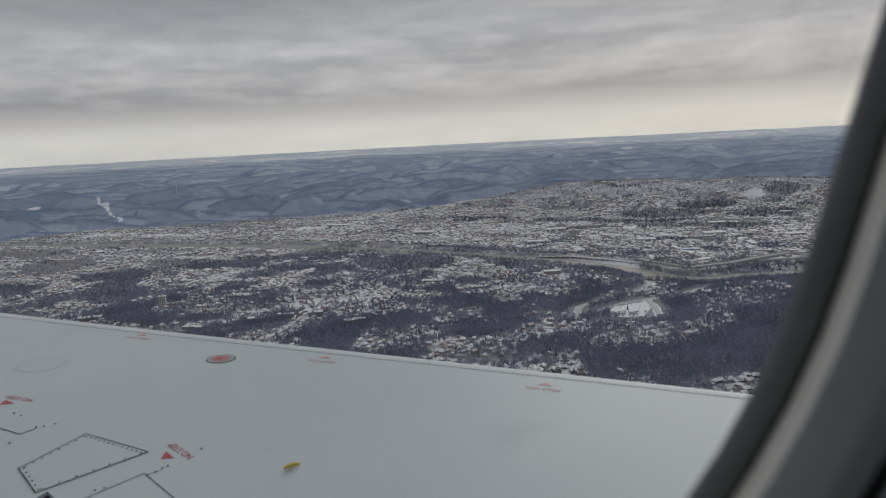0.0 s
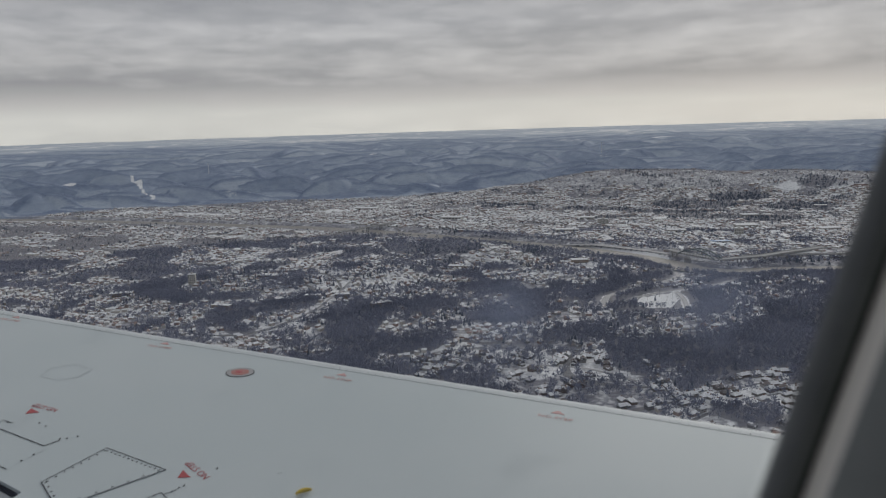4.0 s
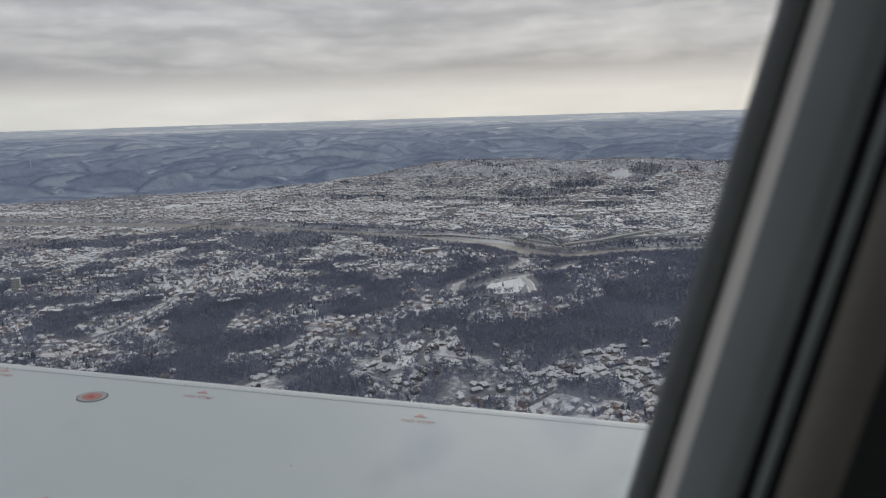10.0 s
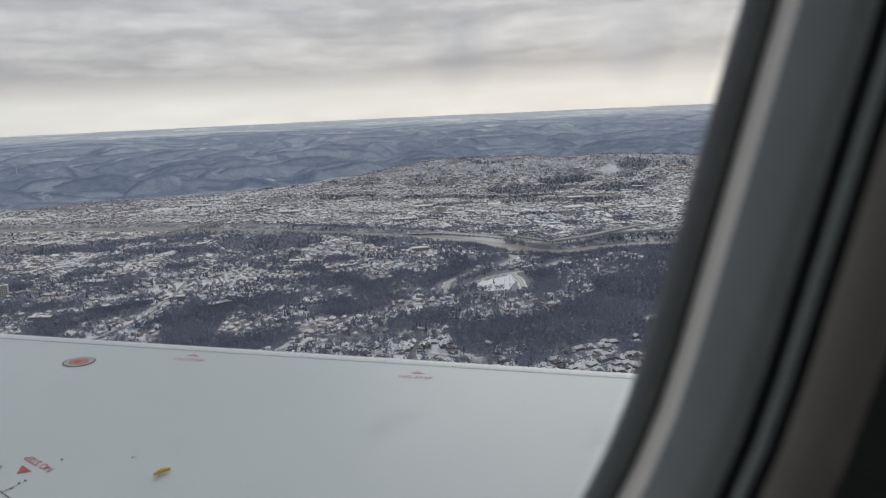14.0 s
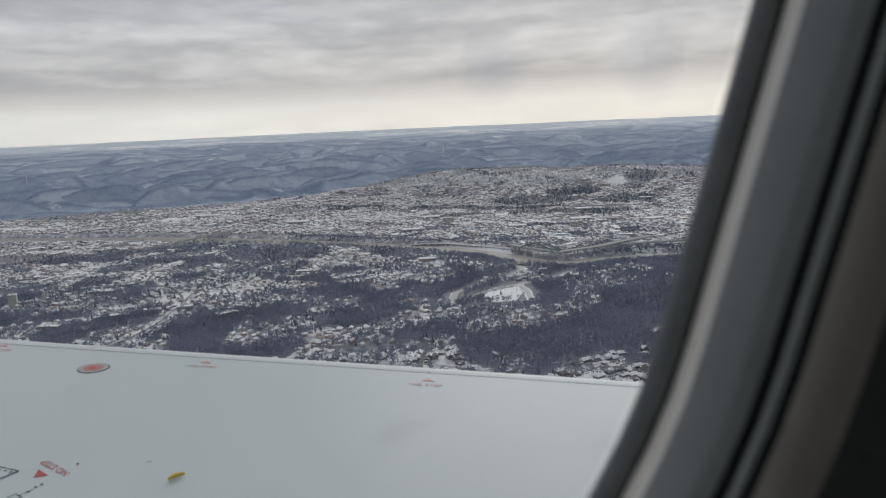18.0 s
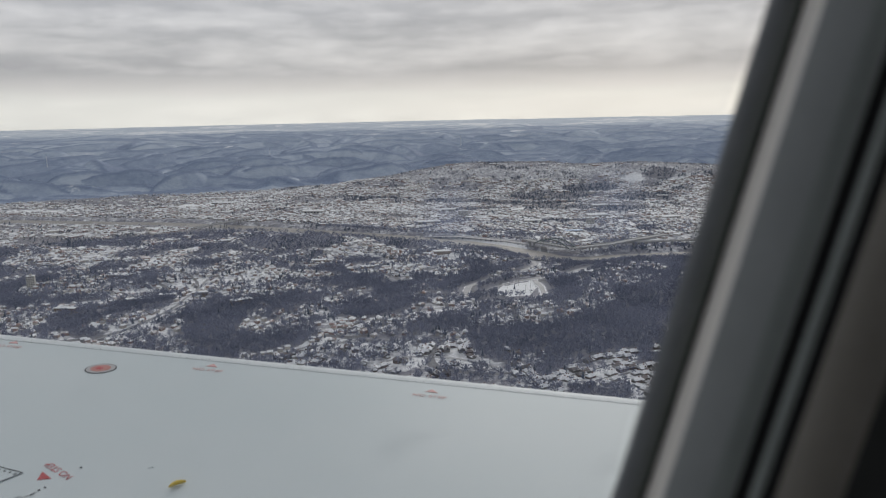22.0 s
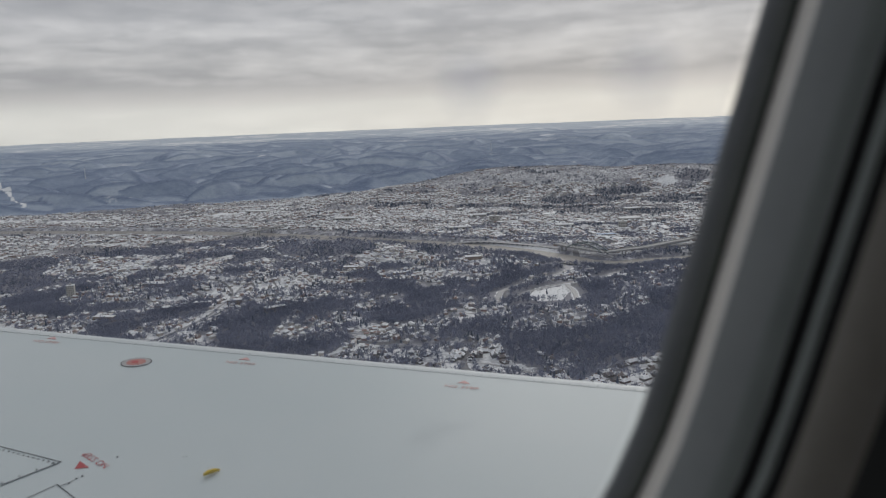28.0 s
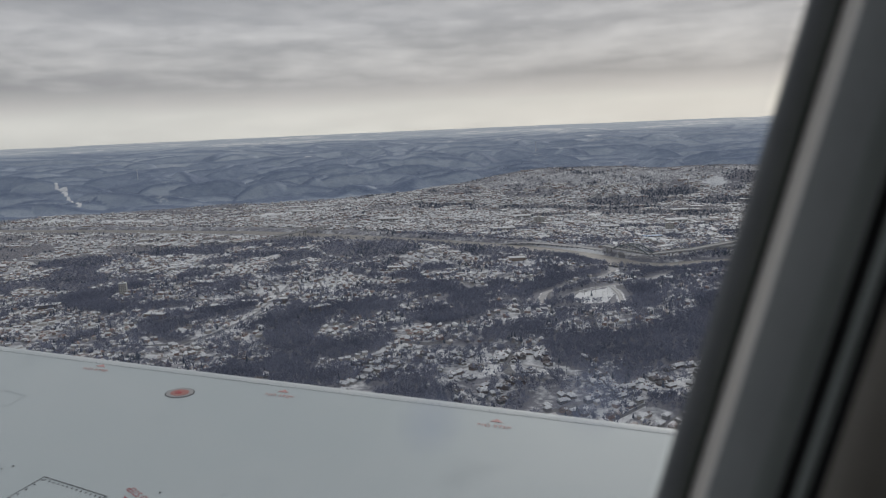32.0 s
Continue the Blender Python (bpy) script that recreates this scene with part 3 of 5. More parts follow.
def strip(name, pts, width, lift, mat, parent=None, fixed=None, step=8.0):
    """A flat band along a line that lies on the land, or at a fixed height."""
    dense = []
    for (ax, ay), (bx, by) in zip(pts[:-1], pts[1:]):
        k = max(2, int(math.hypot(bx - ax, by - ay) / step))
        dense += [(ax + (bx - ax) * q / k, ay + (by - ay) * q / k) for q in range(k)]
    dense.append(pts[-1])
    p = np.array(dense)
    for _ in range(6):
        p[1:-1] = (p[:-2] + 2 * p[1:-1] + p[2:]) / 4
    d = np.gradient(p, axis=0)
    d /= np.linalg.norm(d, axis=1)[:, None]
    n = np.stack([-d[:, 1], d[:, 0]], 1)
    rows = []
    for o in (-0.5, -0.25, 0, 0.25, 0.5):
        q = p + n * width * o
        z = np.full(len(q), fixed) if fixed is not None else land(q[:, 0], q[:, 1]) + lift
        rows.append(np.column_stack([q, z]))
    if fixed is None:
        top = np.max([r[:, 2] for r in rows], axis=0)
        for r in rows:
            r[:, 2] = top
    k = len(p)
    verts = np.concatenate(rows)
    quads = np.concatenate([np.stack([a * k + np.arange(k - 1), a * k + np.arange(1, k), (a + 1) * k + np.arange(1, k), (a + 1) * k + np.arange(k - 1)], 1) for a in range(4)])
    ob = new(name, mesh_np(name, verts, quads, mat))
    if parent:
        ob.parent = parent
    return ob


tagged(strip("water", RIVER, 66, 0, WATER, fixed=-4.5, step=30), "muddy grey river reflecting the overcast sky", "river", kind="structure")
tagged(strip("road_1", LOOP_ROAD, 9, 0.5, ROAD), "wet grey two-lane road between snowy verges", "road", kind="structure")
tagged(strip("road_12", HIGHWAY[:5], 13, 0.8, ROAD), "wet grey highway along the far river bank", "road", kind="structure")
for k, q in enumerate(RAMP_ROADS):
    tagged(strip("road_%d" % (k + 2), q, 6.5, 0.6, ROAD), "curving wet slip road round a snowy field", "road", kind="structure")
for k, q in enumerate(LANES):
    tagged(strip("road_%d" % (k + 5), q, 4.5, 0.4, ROAD), "narrow wet suburban road between snowy yards", "road", kind="structure")

# ---- aircraft wing ----
WA, WB = 0.01223, -0.14736


def wing_z(x, y):
    return H - 1.15 - WA * x - WB * y


def le_y(x):
    """The line of the leading edge on the plan."""
    return 2.2885 - 0.270 * x + 0.008 * (x + 0.9) ** 2 * (x < -0.9)


def thing(name, label, category, at=(0, 0, 0), group=""):
    ob = new(name)
    ob.location = at
    return tagged(ob, label, category, group)


WING_AT = Vector((-0.6, 2.0, wing_z(-0.6, 2.0)))
wing = thing("aircraft_wing", "white painted airliner wing with red markings", "aircraft wing", WING_AT)


def wpoint(x, y, up=0.0):
    return (x - WING_AT.x, y - WING_AT.y, wing_z(x, y) + up - WING_AT.z)


def plate(name, outline, mat, top=0.0, thick=0.02, parent=None, label="", bevel=0.0):
    bm = bmesh.new()
    vs = [bm.verts.new(wpoint(x, y, top)) for x, y in outline]
    f = bm.faces.new(vs)
    bmesh.ops.recalc_face_normals(bm, faces=[f])
    if f.normal.z < 0:
        f.normal_flip()
    ext = bmesh.ops.extrude_face_region(bm, geom=[f])
    low = [g for g in ext["geom"] if isinstance(g, bmesh.types.BMVert)]
    bmesh.ops.translate(bm, vec=(0, 0, -thick), verts=low)
    bmesh.ops.recalc_face_normals(bm, faces=bm.faces)
    if bevel:
        bmesh.ops.bevel(bm, geom=list(bm.edges), offset=bevel, segments=1, affect="EDGES")
    return part(name, bm, mat, parent or wing, label)


LE_X = [1.5, 1.2, 0.9, 0.6, 0.3, 0.0, -0.3, -0.6, -0.9, -1.3, -1.7, -2.1, -2.6, -3.2, -4.0, -5.0]


def band_mesh(offsets, mat, name, label=""):
    """A strip along the leading edge; offsets: (distance aft, rise) rows."""
    bm = bmesh.new()
    rows = []
    xs = np.linspace(1.5, -5.0, 90)
    for back, up in offsets:
        rows.append([bm.verts.new(wpoint(x - 0.26 * back, le_y(x) - back, up)) for x in xs])
    for a, b in zip(rows[:-1], rows[1:]):
        for i in range(len(xs) - 1):
            f = bm.faces.new((a[i], a[i + 1], b[i + 1], b[i]))
            f.smooth = True
    bmesh.ops.recalc_face_normals(bm, faces=bm.faces)
    return part(name, bm, mat, wing, label)


SEAM_BACK = 0.046
aft = [(-5.0, 3.50), (-1.294, 1.708), (-1.311, 1.647), (-1.46, 1.31), (-1.42, 1.385), (-1.227, 1.561), (-1.152, 1.62), (-1.136, 1.657), (-1.095, 1.626),
       (-1.046, 1.581), (-0.80, 1.372), (-0.3, 0.80), (-0.05, 0.12), (1.5, 0.55)]
plate("upper_skin", [(x - 0.26 * SEAM_BACK, le_y(x) - SEAM_BACK) for x in LE_X] + aft, WING, 0.0, 0.010, label="white painted upper wing skin")
band_mesh([(SEAM_BACK - 0.002, 0.0), (0.030, 0.0006), (0.014, 0.0), (0.004, -0.006), (0.0, -0.012), (-0.006, -0.03), (-0.004, -0.06), (0.02, -0.10), (0.3, -0.12)], WING_EDGE, "leading_edge", "polished pale leading edge")


def seam(pts, width, mat=SEAM, name="seam", up=0.0012):
    bm = bmesh.new()
    for (ax, ay), (bx, by) in zip(pts[:-1], pts[1:]):
        d = Vector((bx - ax, by - ay)).normalized()
        n = Vector((-d.y, d.x)) * width * 0.36
        e = d * width * 0.36
        q = [(ax + n.x - e.x, ay + n.y - e.y), (ax - n.x - e.x, ay - n.y - e.y), (bx - n.x + e.x, by - n.y + e.y), (bx + n.x + e.x, by + n.y + e.y)]
        bm.faces.new([bm.verts.new(wpoint(x, y, up)) for x, y in q])
    return part(name, bm, mat, wing)


def dots(pts, size, mat=SEAM, name="rivet", parent=None, up=0.0016):
    for x, y in pts:
        bm = bmesh.new()
        bmesh.ops.create_cone(bm, cap_ends=True, segments=8, radius1=size, radius2=size * 0.8, depth=0.0016, matrix=Matrix.Translation(wpoint(x, y, up)))
        part(name, bm, mat, parent or wing)


def along(a, b, n, inset=0.0, skip=0.06):
    out = []
    d = Vector((b[0] - a[0], b[1] - a[1]))
    nn = Vector((-d.y, d.x)).normalized() * inset
    for i in range(n):
        q = skip + (1 - 2 * skip) * i / max(1, n - 1)
        out.append((a[0] + d.x * q + nn.x, a[1] + d.y * q + nn.y))
    return out


seam([(x - 0.26 * SEAM_BACK, le_y(x) - SEAM_BACK) for x in np.linspace(1.5, -5.0, 40)], 0.0016, HATCH, "leading_edge_seam")
PANEL = [(-1.181, 1.914), (-0.965, 1.824), (-1.160, 1.649), (-1.267, 1.749)]
cover = plate("access_panel", PANEL, WING, 0.0015, 0.004, label="screwed-down white access panel")
seam(PANEL + PANEL[:1], 0.0045, SEAM, "panel_joint", 0.0022)
for a, b, n in zip(PANEL, PANEL[1:] + PANEL[:1], (13, 7, 6, 8)):
    dots(along(a, b, n, -0.009), 0.0034, SEAM, "screw", cover)
HEXA = [(-1.648, 2.319), (-1.649, 2.375), (-1.584, 2.411), (-1.494, 2.377), (-1.513, 2.320), (-1.569, 2.291), (-1.648, 2.319)]
seam(HEXA, 0.003, HATCH, "inspection_hatch_joint")
seam([(-1.790, 2.089), (-1.598, 2.009), (-1.579, 2.039), (-1.542, 2.026)], 0.004)
seam([(-2.6, 2.43), (-1.871, 2.125)], 0.004)
seam([(-1.860, 2.111), (-1.829, 2.145)], 0.003)
seam([(-1.558, 1.992), (-1.369, 1.914), (-1.341, 1.944)], 0.005)
seam([(-1.352, 1.901), (-1.399, 1.800)], 0.0025, SEAM_FAINT, up=0.0005)
seam([(-2.6, 2.295), (-1.690, 1.918), (-1.402, 1.800)], 0.005)
seam([(-0.70, 2.44), (-0.874, 2.404), (-1.249, 2.110)], 0.0007, SEAM_FAINT, "skin_joint", 0.0012)
seam([(-1.058, 1.596), (-0.931, 1.730), (-0.79, 1.610), (-0.66, 1.50)], 0.0035)
seam([(-0.921, 1.723), (-0.898, 1.743)], 0.003)
dots([(-1.345, 1.952), (-1.325, 1.955), (-1.30, 1.968), (-1.37, 1.87), (-1.385, 1.84), (-1.46, 2.03), (-1.43, 2.015), (-0.895, 1.752), (-0.885, 1.762), (-0.905, 1.735),
      (-1.02, 1.66), (-1.0, 1.67), (-1.56, 2.03), (-0.83, 1.84)], 0.003)
dots([(-0.66, 1.83), (-0.652, 1.832), (-0.30, 1.95), (-0.05, 1.93), (0.04, 1.84)], 0.0022, SEAM_FAINT)
dots(along((0.6, le_y(0.6) - 0.044), (-0.9, le_y(-0.9) - 0.044), 60, skip=0.0), 0.0011, SEAM, "rivet")
dots([(x - 0.0114, le_y(x) - 0.044) for x in np.linspace(-0.93, -2.6, 60)], 0.0011, SEAM, "rivet")

# dark gap, its shade a near-black sheet, flaps and track fairing behind the skin
plate("slot_floor", [(-5.0, 4.0), (-1.35, 2.15), (-0.62, 1.72), (-1.0, 1.2), (-1.7, 1.2), (-5.0, 2.9)], CAVITY, -0.09, 0.02, label="near-black sheet in place of the shade behind the spoilers")
plate("flap", [(-5.0, 3.460), (-1.304, 1.697), (-1.345, 1.606), (-5.0, 3.205)], FLAP, -0.014, 0.02, label="extended grey metal flap")
plate("flap", [(-5.0, 3.185), (-1.352, 1.596), (-1.5, 1.30), (-5.0, 2.7)], FLAP, -0.026, 0.02, label="extended grey metal flap")
plate("inner_flap", [(-1.185, 1.525), (-1.118, 1.585), (-1.0, 1.47), (-1.08, 1.40)], FLAP, -0.070, 0.02)
# Small near-black disc stands in for the shade inside a hole.
dots([(-1.112, 1.512)], 0.006, CAVITY, "drain_hole", None, -0.069)
dots([(-1.415, 1.690), (-1.338, 1.614), (-1.385, 1.640), (-1.33, 1.640), (-1.46, 1.712), (-1.352, 1.672)], 0.0028, SEAM, "rivet", None, -0.0135)
for x, y, w, q in ((-1.520, 1.812, 0.010, 0.5), (-1.497, 1.801, 0.014, -0.2), (-1.479, 1.793, 0.009, 0.3), (-1.462, 1.785, 0.016, -0.1), (-1.436, 1.773, 0.008, 0.4)):
    plate("torn_sealant", [(x - w, y + w * 0.47), (x + w, y - w * 0.47), (x + w * 0.7, y - 0.007 - w * 0.2), (x + w * 0.1, y - 0.006 - 0.004 * q), (x - w * 0.5, y - 0.008 + 0.003 * q)], WING, -0.0015, 0.004, label="ragged strip of white sealant")


def disc(name, x, y, r, mat, up, parent, label="", inner=0.0, seg=40):
    bm = bmesh.new()
    vs = [bm.verts.new(wpoint(x + r * math.cos(q), y + 0.67 * r * math.sin(q), up)) for q in np.linspace(0, 2 * math.pi, seg, endpoint=False)]
    if inner:
        ws = [bm.verts.new(wpoint(x + inner * math.cos(q), y + 0.67 * inner * math.sin(q), up)) for q in np.linspace(0, 2 * math.pi, seg, endpoint=False)]
        for i in range(seg):
            bm.faces.new((vs[i], vs[(i + 1) % seg], ws[(i + 1) % seg], ws[i]))
    else:
        bm.faces.new(vs)
    f = bmesh.ops.extrude_face_region(bm, geom=list(bm.faces))
    bmesh.ops.translate(bm, vec=(0, 0, -0.001), verts=[g for g in f["geom"] if isinstance(g, bmesh.types.BMVert)])
    bmesh.ops.recalc_face_normals(bm, faces=bm.faces)
    return part(name, bm, mat, parent, label)


PINK = surface("faded_red_paint", (0.46, 0.17, 0.14), (0.54, 0.24, 0.20), 30, rough=0.5)
GREY = surface("grey_ring_paint", (0.40, 0.385, 0.375), (0.47, 0.455, 0.445), 30, rough=0.5)
cap = disc("fuel_cap", -0.975, 2.378, 0.049, SEAM, 0.0014, wing, "round fuel filler cap with red centre")
disc("cap_ring", -0.975, 2.378, 0.0455, GREY, 0.0020, cap, "grey painted ring")
disc("cap_plate", -0.975, 2.378, 0.031, PINK, 0.0026, cap, "faded red cap plate")
disc("cap_latch", -0.978, 2.377, 0.011, RED, 0.0034, cap, "small red latch")


def lettering(text, x, y, angle, size, mat, parent, up=0.0010, squeeze=1.0, flat=1.0, thin=0.006):
    cu = bpy.data.curves.new("lettering", "FONT")
    cu.body, cu.size, cu.align_x, cu.align_y, cu.extrude = text, size, "CENTER", "CENTER", 0.0002
    cu.offset = -size * thin
    tmp = bpy.data.objects.new("lettering_curve", cu)
    me = bpy.data.meshes.new_from_object(tmp)
    bpy.data.objects.remove(tmp)
    c, s = math.cos(angle), math.sin(angle)
    for v in me.vertices:
        px, py = v.co.x * squeeze, v.co.y * flat
        v.co = Vector(wpoint(x + px * c - py * s, y + px * s + py * c, up + v.co.z))
    me.materials.clear()
    me.materials.append(mat)
    ob = new("lettering", me)
    ob.parent = parent
    return ob


def triangle(pts, mat, parent):
    bm = bmesh.new()
    vs = [bm.verts.new(wpoint(x, y, 0.0012)) for x, y in pts]
    f = bm.faces.new(vs)
    ext = bmesh.ops.extrude_face_region(bm, geom=[f])
    bmesh.ops.translate(bm, vec=(0, 0, -0.001), verts=[g for g in ext["geom"] if isinstance(g, bmesh.types.BMVert)])
    bmesh.ops.recalc_face_normals(bm, faces=bm.faces)
    part("arrow_mark", bm, mat, parent, "red painted arrow mark")


triangle([(-0.919, 1.828), (-0.917, 1.793), (-0.885, 1.798)], RED, wing)
triangle([(-1.541, 2.112), (-1.539, 2.080), (-1.501, 2.091)], RED, wing)
lettering("NO STEP", -0.880, 1.830, math.atan2(0.068, -0.086), 0.027, RED, wing)
lettering("NO STEP", -1.500, 2.120, math.atan2(0.030, -0.100), 0.026, RED, wing)
LE_ANGLE = math.atan2(-0.270, 1.0)
for x, y in ((-2.078, 2.802), (-1.341, 2.583), (-0.631, 2.373), (0.059, 2.170)):
    lettering("NO STEP", x - 0.006, y - 0.024, LE_ANGLE, 0.024, RED_PALE, wing, squeeze=1.08, flat=0.8, thin=0.0)
    q = Vector((x + 0.002, y))
    triangle([(q.x - 0.019, q.y + 0.004), (q.x + 0.019, q.y - 0.006), (q.x + 0.004, q.y + 0.016)], RED_PALE, wing)

# small yellow fitting on the skin
fit_bm = bmesh.new()
rings = []
for q in np.linspace(-1, 1, 9):
    c, rad = Vector((0.020 * q, -0.007 * q * q, 0.004)), 0.0062 * (1 - 0.45 * q * q)
    rings.append([fit_bm.verts.new(c + Vector((0.25 * rad * math.sin(p), rad * math.cos(p), 0.9 * rad * math.sin(p)))) for p in np.linspace(0, 2 * math.pi, 8, endpoint=False)])
for ra, rb in zip(rings[:-1], rings[1:]):
    for i in range(8):
        fit_bm.faces.new((ra[i], ra[(i + 1) % 8], rb[(i + 1) % 8], rb[i])).smooth = True
fit_bm.faces.new(rings[0])
fit_bm.faces.new(rings[-1])
bmesh.ops.recalc_face_normals(fit_bm, faces=fit_bm.faces)
bmesh.ops.transform(fit_bm, matrix=Matrix.Translation(wpoint(-0.572, 1.752, 0.004)) @ Matrix.Rotation(radians(38), 4, "Z"), verts=fit_bm.verts)
part("rope_fitting", fit_bm, YELLOW, wing, "small yellow escape-rope fitting")

# ---- cabin window ----
EDGE = Vector((0.1184, 0.2679, H))
SIDE = Vector((math.sin(radians(75)), math.cos(radians(75)), 0))
OUT = Vector((-math.cos(radians(75)), math.sin(radians(75)), 0))
RISE = Vector((0.2812, -0.0035, 1.0))
WIN_W, WIN_LOW, WIN_HIGH, WIN_R = 0.42, -0.34, 0.30, 0.185


def window_loop(grow, inboard):
    """A rounded outline of the window, grown outwards and set towards the cabin."""
    x0, x1, y0, y1 = -WIN_W - grow, grow, WIN_LOW - grow, WIN_HIGH + grow
    rad, pts = WIN_R + grow, []
    for cx, cy, start in ((x1 - rad, y1 - rad, 0), (x0 + rad, y1 - rad, 90), (x0 + rad, y0 + rad, 180), (x1 - rad, y0 + rad, 270)):
        for k in range(15):
            q = radians(start + 90 * k / 14)
            pts.append((cx + rad * math.cos(q), cy + rad * math.sin(q)))
    return [SIDE * s + RISE * u - OUT * inboard for s, u in pts]


frame_ob = thing("cabin_window", "rounded cabin window with grey reveal and pale rim", "aircraft window", EDGE)


def ring_part(name, profile, mat, label=""):
    bm = bmesh.new()
    loops = [[bm.verts.new(p) for p in window_loop(g, d)] for g, d in profile]
    for a, b in zip(loops[:-1], loops[1:]):
        for i in range(len(a)):
            f = bm.faces.new((a[i], a[(i + 1) % len(a)], b[(i + 1) % len(b)], b[i]))
            f.smooth = True
    bmesh.ops.recalc_face_normals(bm, faces=bm.faces)
    return part(name, bm, mat, frame_ob, label)


ring_part("outer_seal", [(0.030, -0.02), (0.004, -0.003), (0.0, 0.0), (0.0005, 0.0030), (0.0014, 0.0058), (0.0028, 0.0074)], TRIM_DARK, "grey rubber seal")
ring_part("gasket", [(0.0028, 0.0074), (0.0052, 0.0082), (0.0068, 0.0084)], TRIM_GREEN, "dark gasket")
ring_part("gasket_groove", [(0.0068, 0.0084), (0.0098, 0.0078), (0.0086, 0.0086)], TRIM_BLACK, "black gasket groove")
ring_part("rim", [(0.0086, 0.0086), (0.0074, 0.0104), (0.0058, 0.0150), (0.0044, 0.0205), (0.0045, 0.0228)], TRIM_LIGHT, "pale beige window rim")
ring_part("reveal", [(0.0045, 0.0228), (0.0060, 0.0266), (0.0078, 0.0305), (0.0098, 0.0342), (0.0116, 0.0370)], TRIM_PANEL, "wide grey window reveal")
ring_part("reveal_edge", [(0.0116, 0.0370), (0.0128, 0.0392), (0.0145, 0.0410), (0.0168, 0.0426)], TRIM_SAGE, "dull grey-green inner edge of the reveal")
ring_part("groove", [(0.0168, 0.0426), (0.0205, 0.0440), (0.0185, 0.0475)], TRIM_BLACK, "dark joint between reveal and lining")
ring_part("bead", [(0.0185, 0.0475), (0.0183, 0.0490), (0.0190, 0.0503), (0.0202, 0.0510)], TRIM_SAGE, "thin grey-green bead")
ring_part("inner_groove", [(0.0202, 0.0510), (0.0230, 0.0520), (0.0222, 0.0545)], TRIM_BLACK)
ring_part("lining_edge", [(0.0222, 0.0545), (0.0226, 0.0566), (0.0236, 0.0592), (0.0252, 0.0618), (0.0275, 0.0640), (0.0312, 0.0662), (0.0362, 0.0676)], TRIM_BROWN, "taupe sidewall lining edge")


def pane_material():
    m, t, b = material("veiled_acrylic", 0.1)
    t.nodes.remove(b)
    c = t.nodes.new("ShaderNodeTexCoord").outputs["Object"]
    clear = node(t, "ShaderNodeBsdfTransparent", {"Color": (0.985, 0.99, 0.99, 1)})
    smudge_veil = node(t, "ShaderNodeBsdfTranslucent", {"Color": (0.34, 0.40, 0.56, 1)})
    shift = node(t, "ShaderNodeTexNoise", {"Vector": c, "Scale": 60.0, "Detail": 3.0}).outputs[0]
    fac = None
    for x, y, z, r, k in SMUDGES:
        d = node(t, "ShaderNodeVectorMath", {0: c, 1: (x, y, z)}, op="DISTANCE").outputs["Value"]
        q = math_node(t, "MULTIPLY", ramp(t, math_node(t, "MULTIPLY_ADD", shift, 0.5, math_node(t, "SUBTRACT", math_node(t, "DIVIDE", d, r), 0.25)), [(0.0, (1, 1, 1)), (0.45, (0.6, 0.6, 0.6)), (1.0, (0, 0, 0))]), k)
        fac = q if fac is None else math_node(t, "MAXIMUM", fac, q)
    # Besides the smudges, an even bluish veil stands in for air haze.
    mix = node(t, "ShaderNodeMixShader", {0: math_node(t, "MAXIMUM", fac, 0.06), 1: clear.outputs[0], 2: smudge_veil.outputs[0]})
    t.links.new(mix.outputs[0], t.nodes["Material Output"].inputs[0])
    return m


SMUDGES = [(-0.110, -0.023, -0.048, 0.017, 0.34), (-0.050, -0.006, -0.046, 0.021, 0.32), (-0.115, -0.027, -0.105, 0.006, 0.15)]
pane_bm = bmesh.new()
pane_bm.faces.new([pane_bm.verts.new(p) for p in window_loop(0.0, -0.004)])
pane = part("pane", pane_bm, pane_material(), frame_ob, "clear acrylic pane with grey smudges and an added haze veil")
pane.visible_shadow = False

# unseen fuselage skin round the window, a half shell added to shade the wing
# Dark livery is made up to cut light bounced onto the wing.
SKIN = surface("bounce_cutting_blue", (0.045, 0.06, 0.10), (0.065, 0.085, 0.13), 1.2, rough=0.4, wear=(0.09, 0.11, 0.15))
HULL_R = 1.95
HOLE_S, HOLE_U = (-0.47, 0.05), (-0.39, 0.35)


def hull_point(along, rise):
    """A place on the curved skin, by its distance along the fuselage and its angle over the window's middle."""
    return EDGE + SIDE * along + RISE * (HULL_R * math.sin(rise)) - OUT * (HULL_R * (1 - math.cos(rise)) - 0.02)


skin_bm = bmesh.new()
lines = [-7.0, -5.0, -3.2, -1.6, *HOLE_S, 1.6, 3.2, 5.0, 7.0]
low, high = (math.asin(u / HULL_R) for u in HOLE_U)
turns = [low - radians(q) for q in (64, 48, 32, 16)] + [low, high] + [high + radians(q) for q in (15, 30, 45, 60, 75, 92)]
grid = [[skin_bm.verts.new(hull_point(q, t)) for t in turns] for q in lines]
for i in range(len(lines) - 1):
    for j in range(len(turns) - 1):
        if (i, j) != (4, 4):
            skin_bm.faces.new((grid[i][j], grid[i + 1][j], grid[i + 1][j + 1], grid[i][j + 1])).smooth = True
rim, edge = [], []
for p in window_loop(0.028, -0.02):
    u = p.z
    q = (p - RISE * u).dot(SIDE)
    k = 1 / max(abs(q + 0.21) / 0.26, abs(u + 0.02) / 0.37)
    rim.append(skin_bm.verts.new(EDGE + p))
    edge.append(skin_bm.verts.new(hull_point(-0.21 + (q + 0.21) * k, math.asin((-0.02 + (u + 0.02) * k) / HULL_R))))
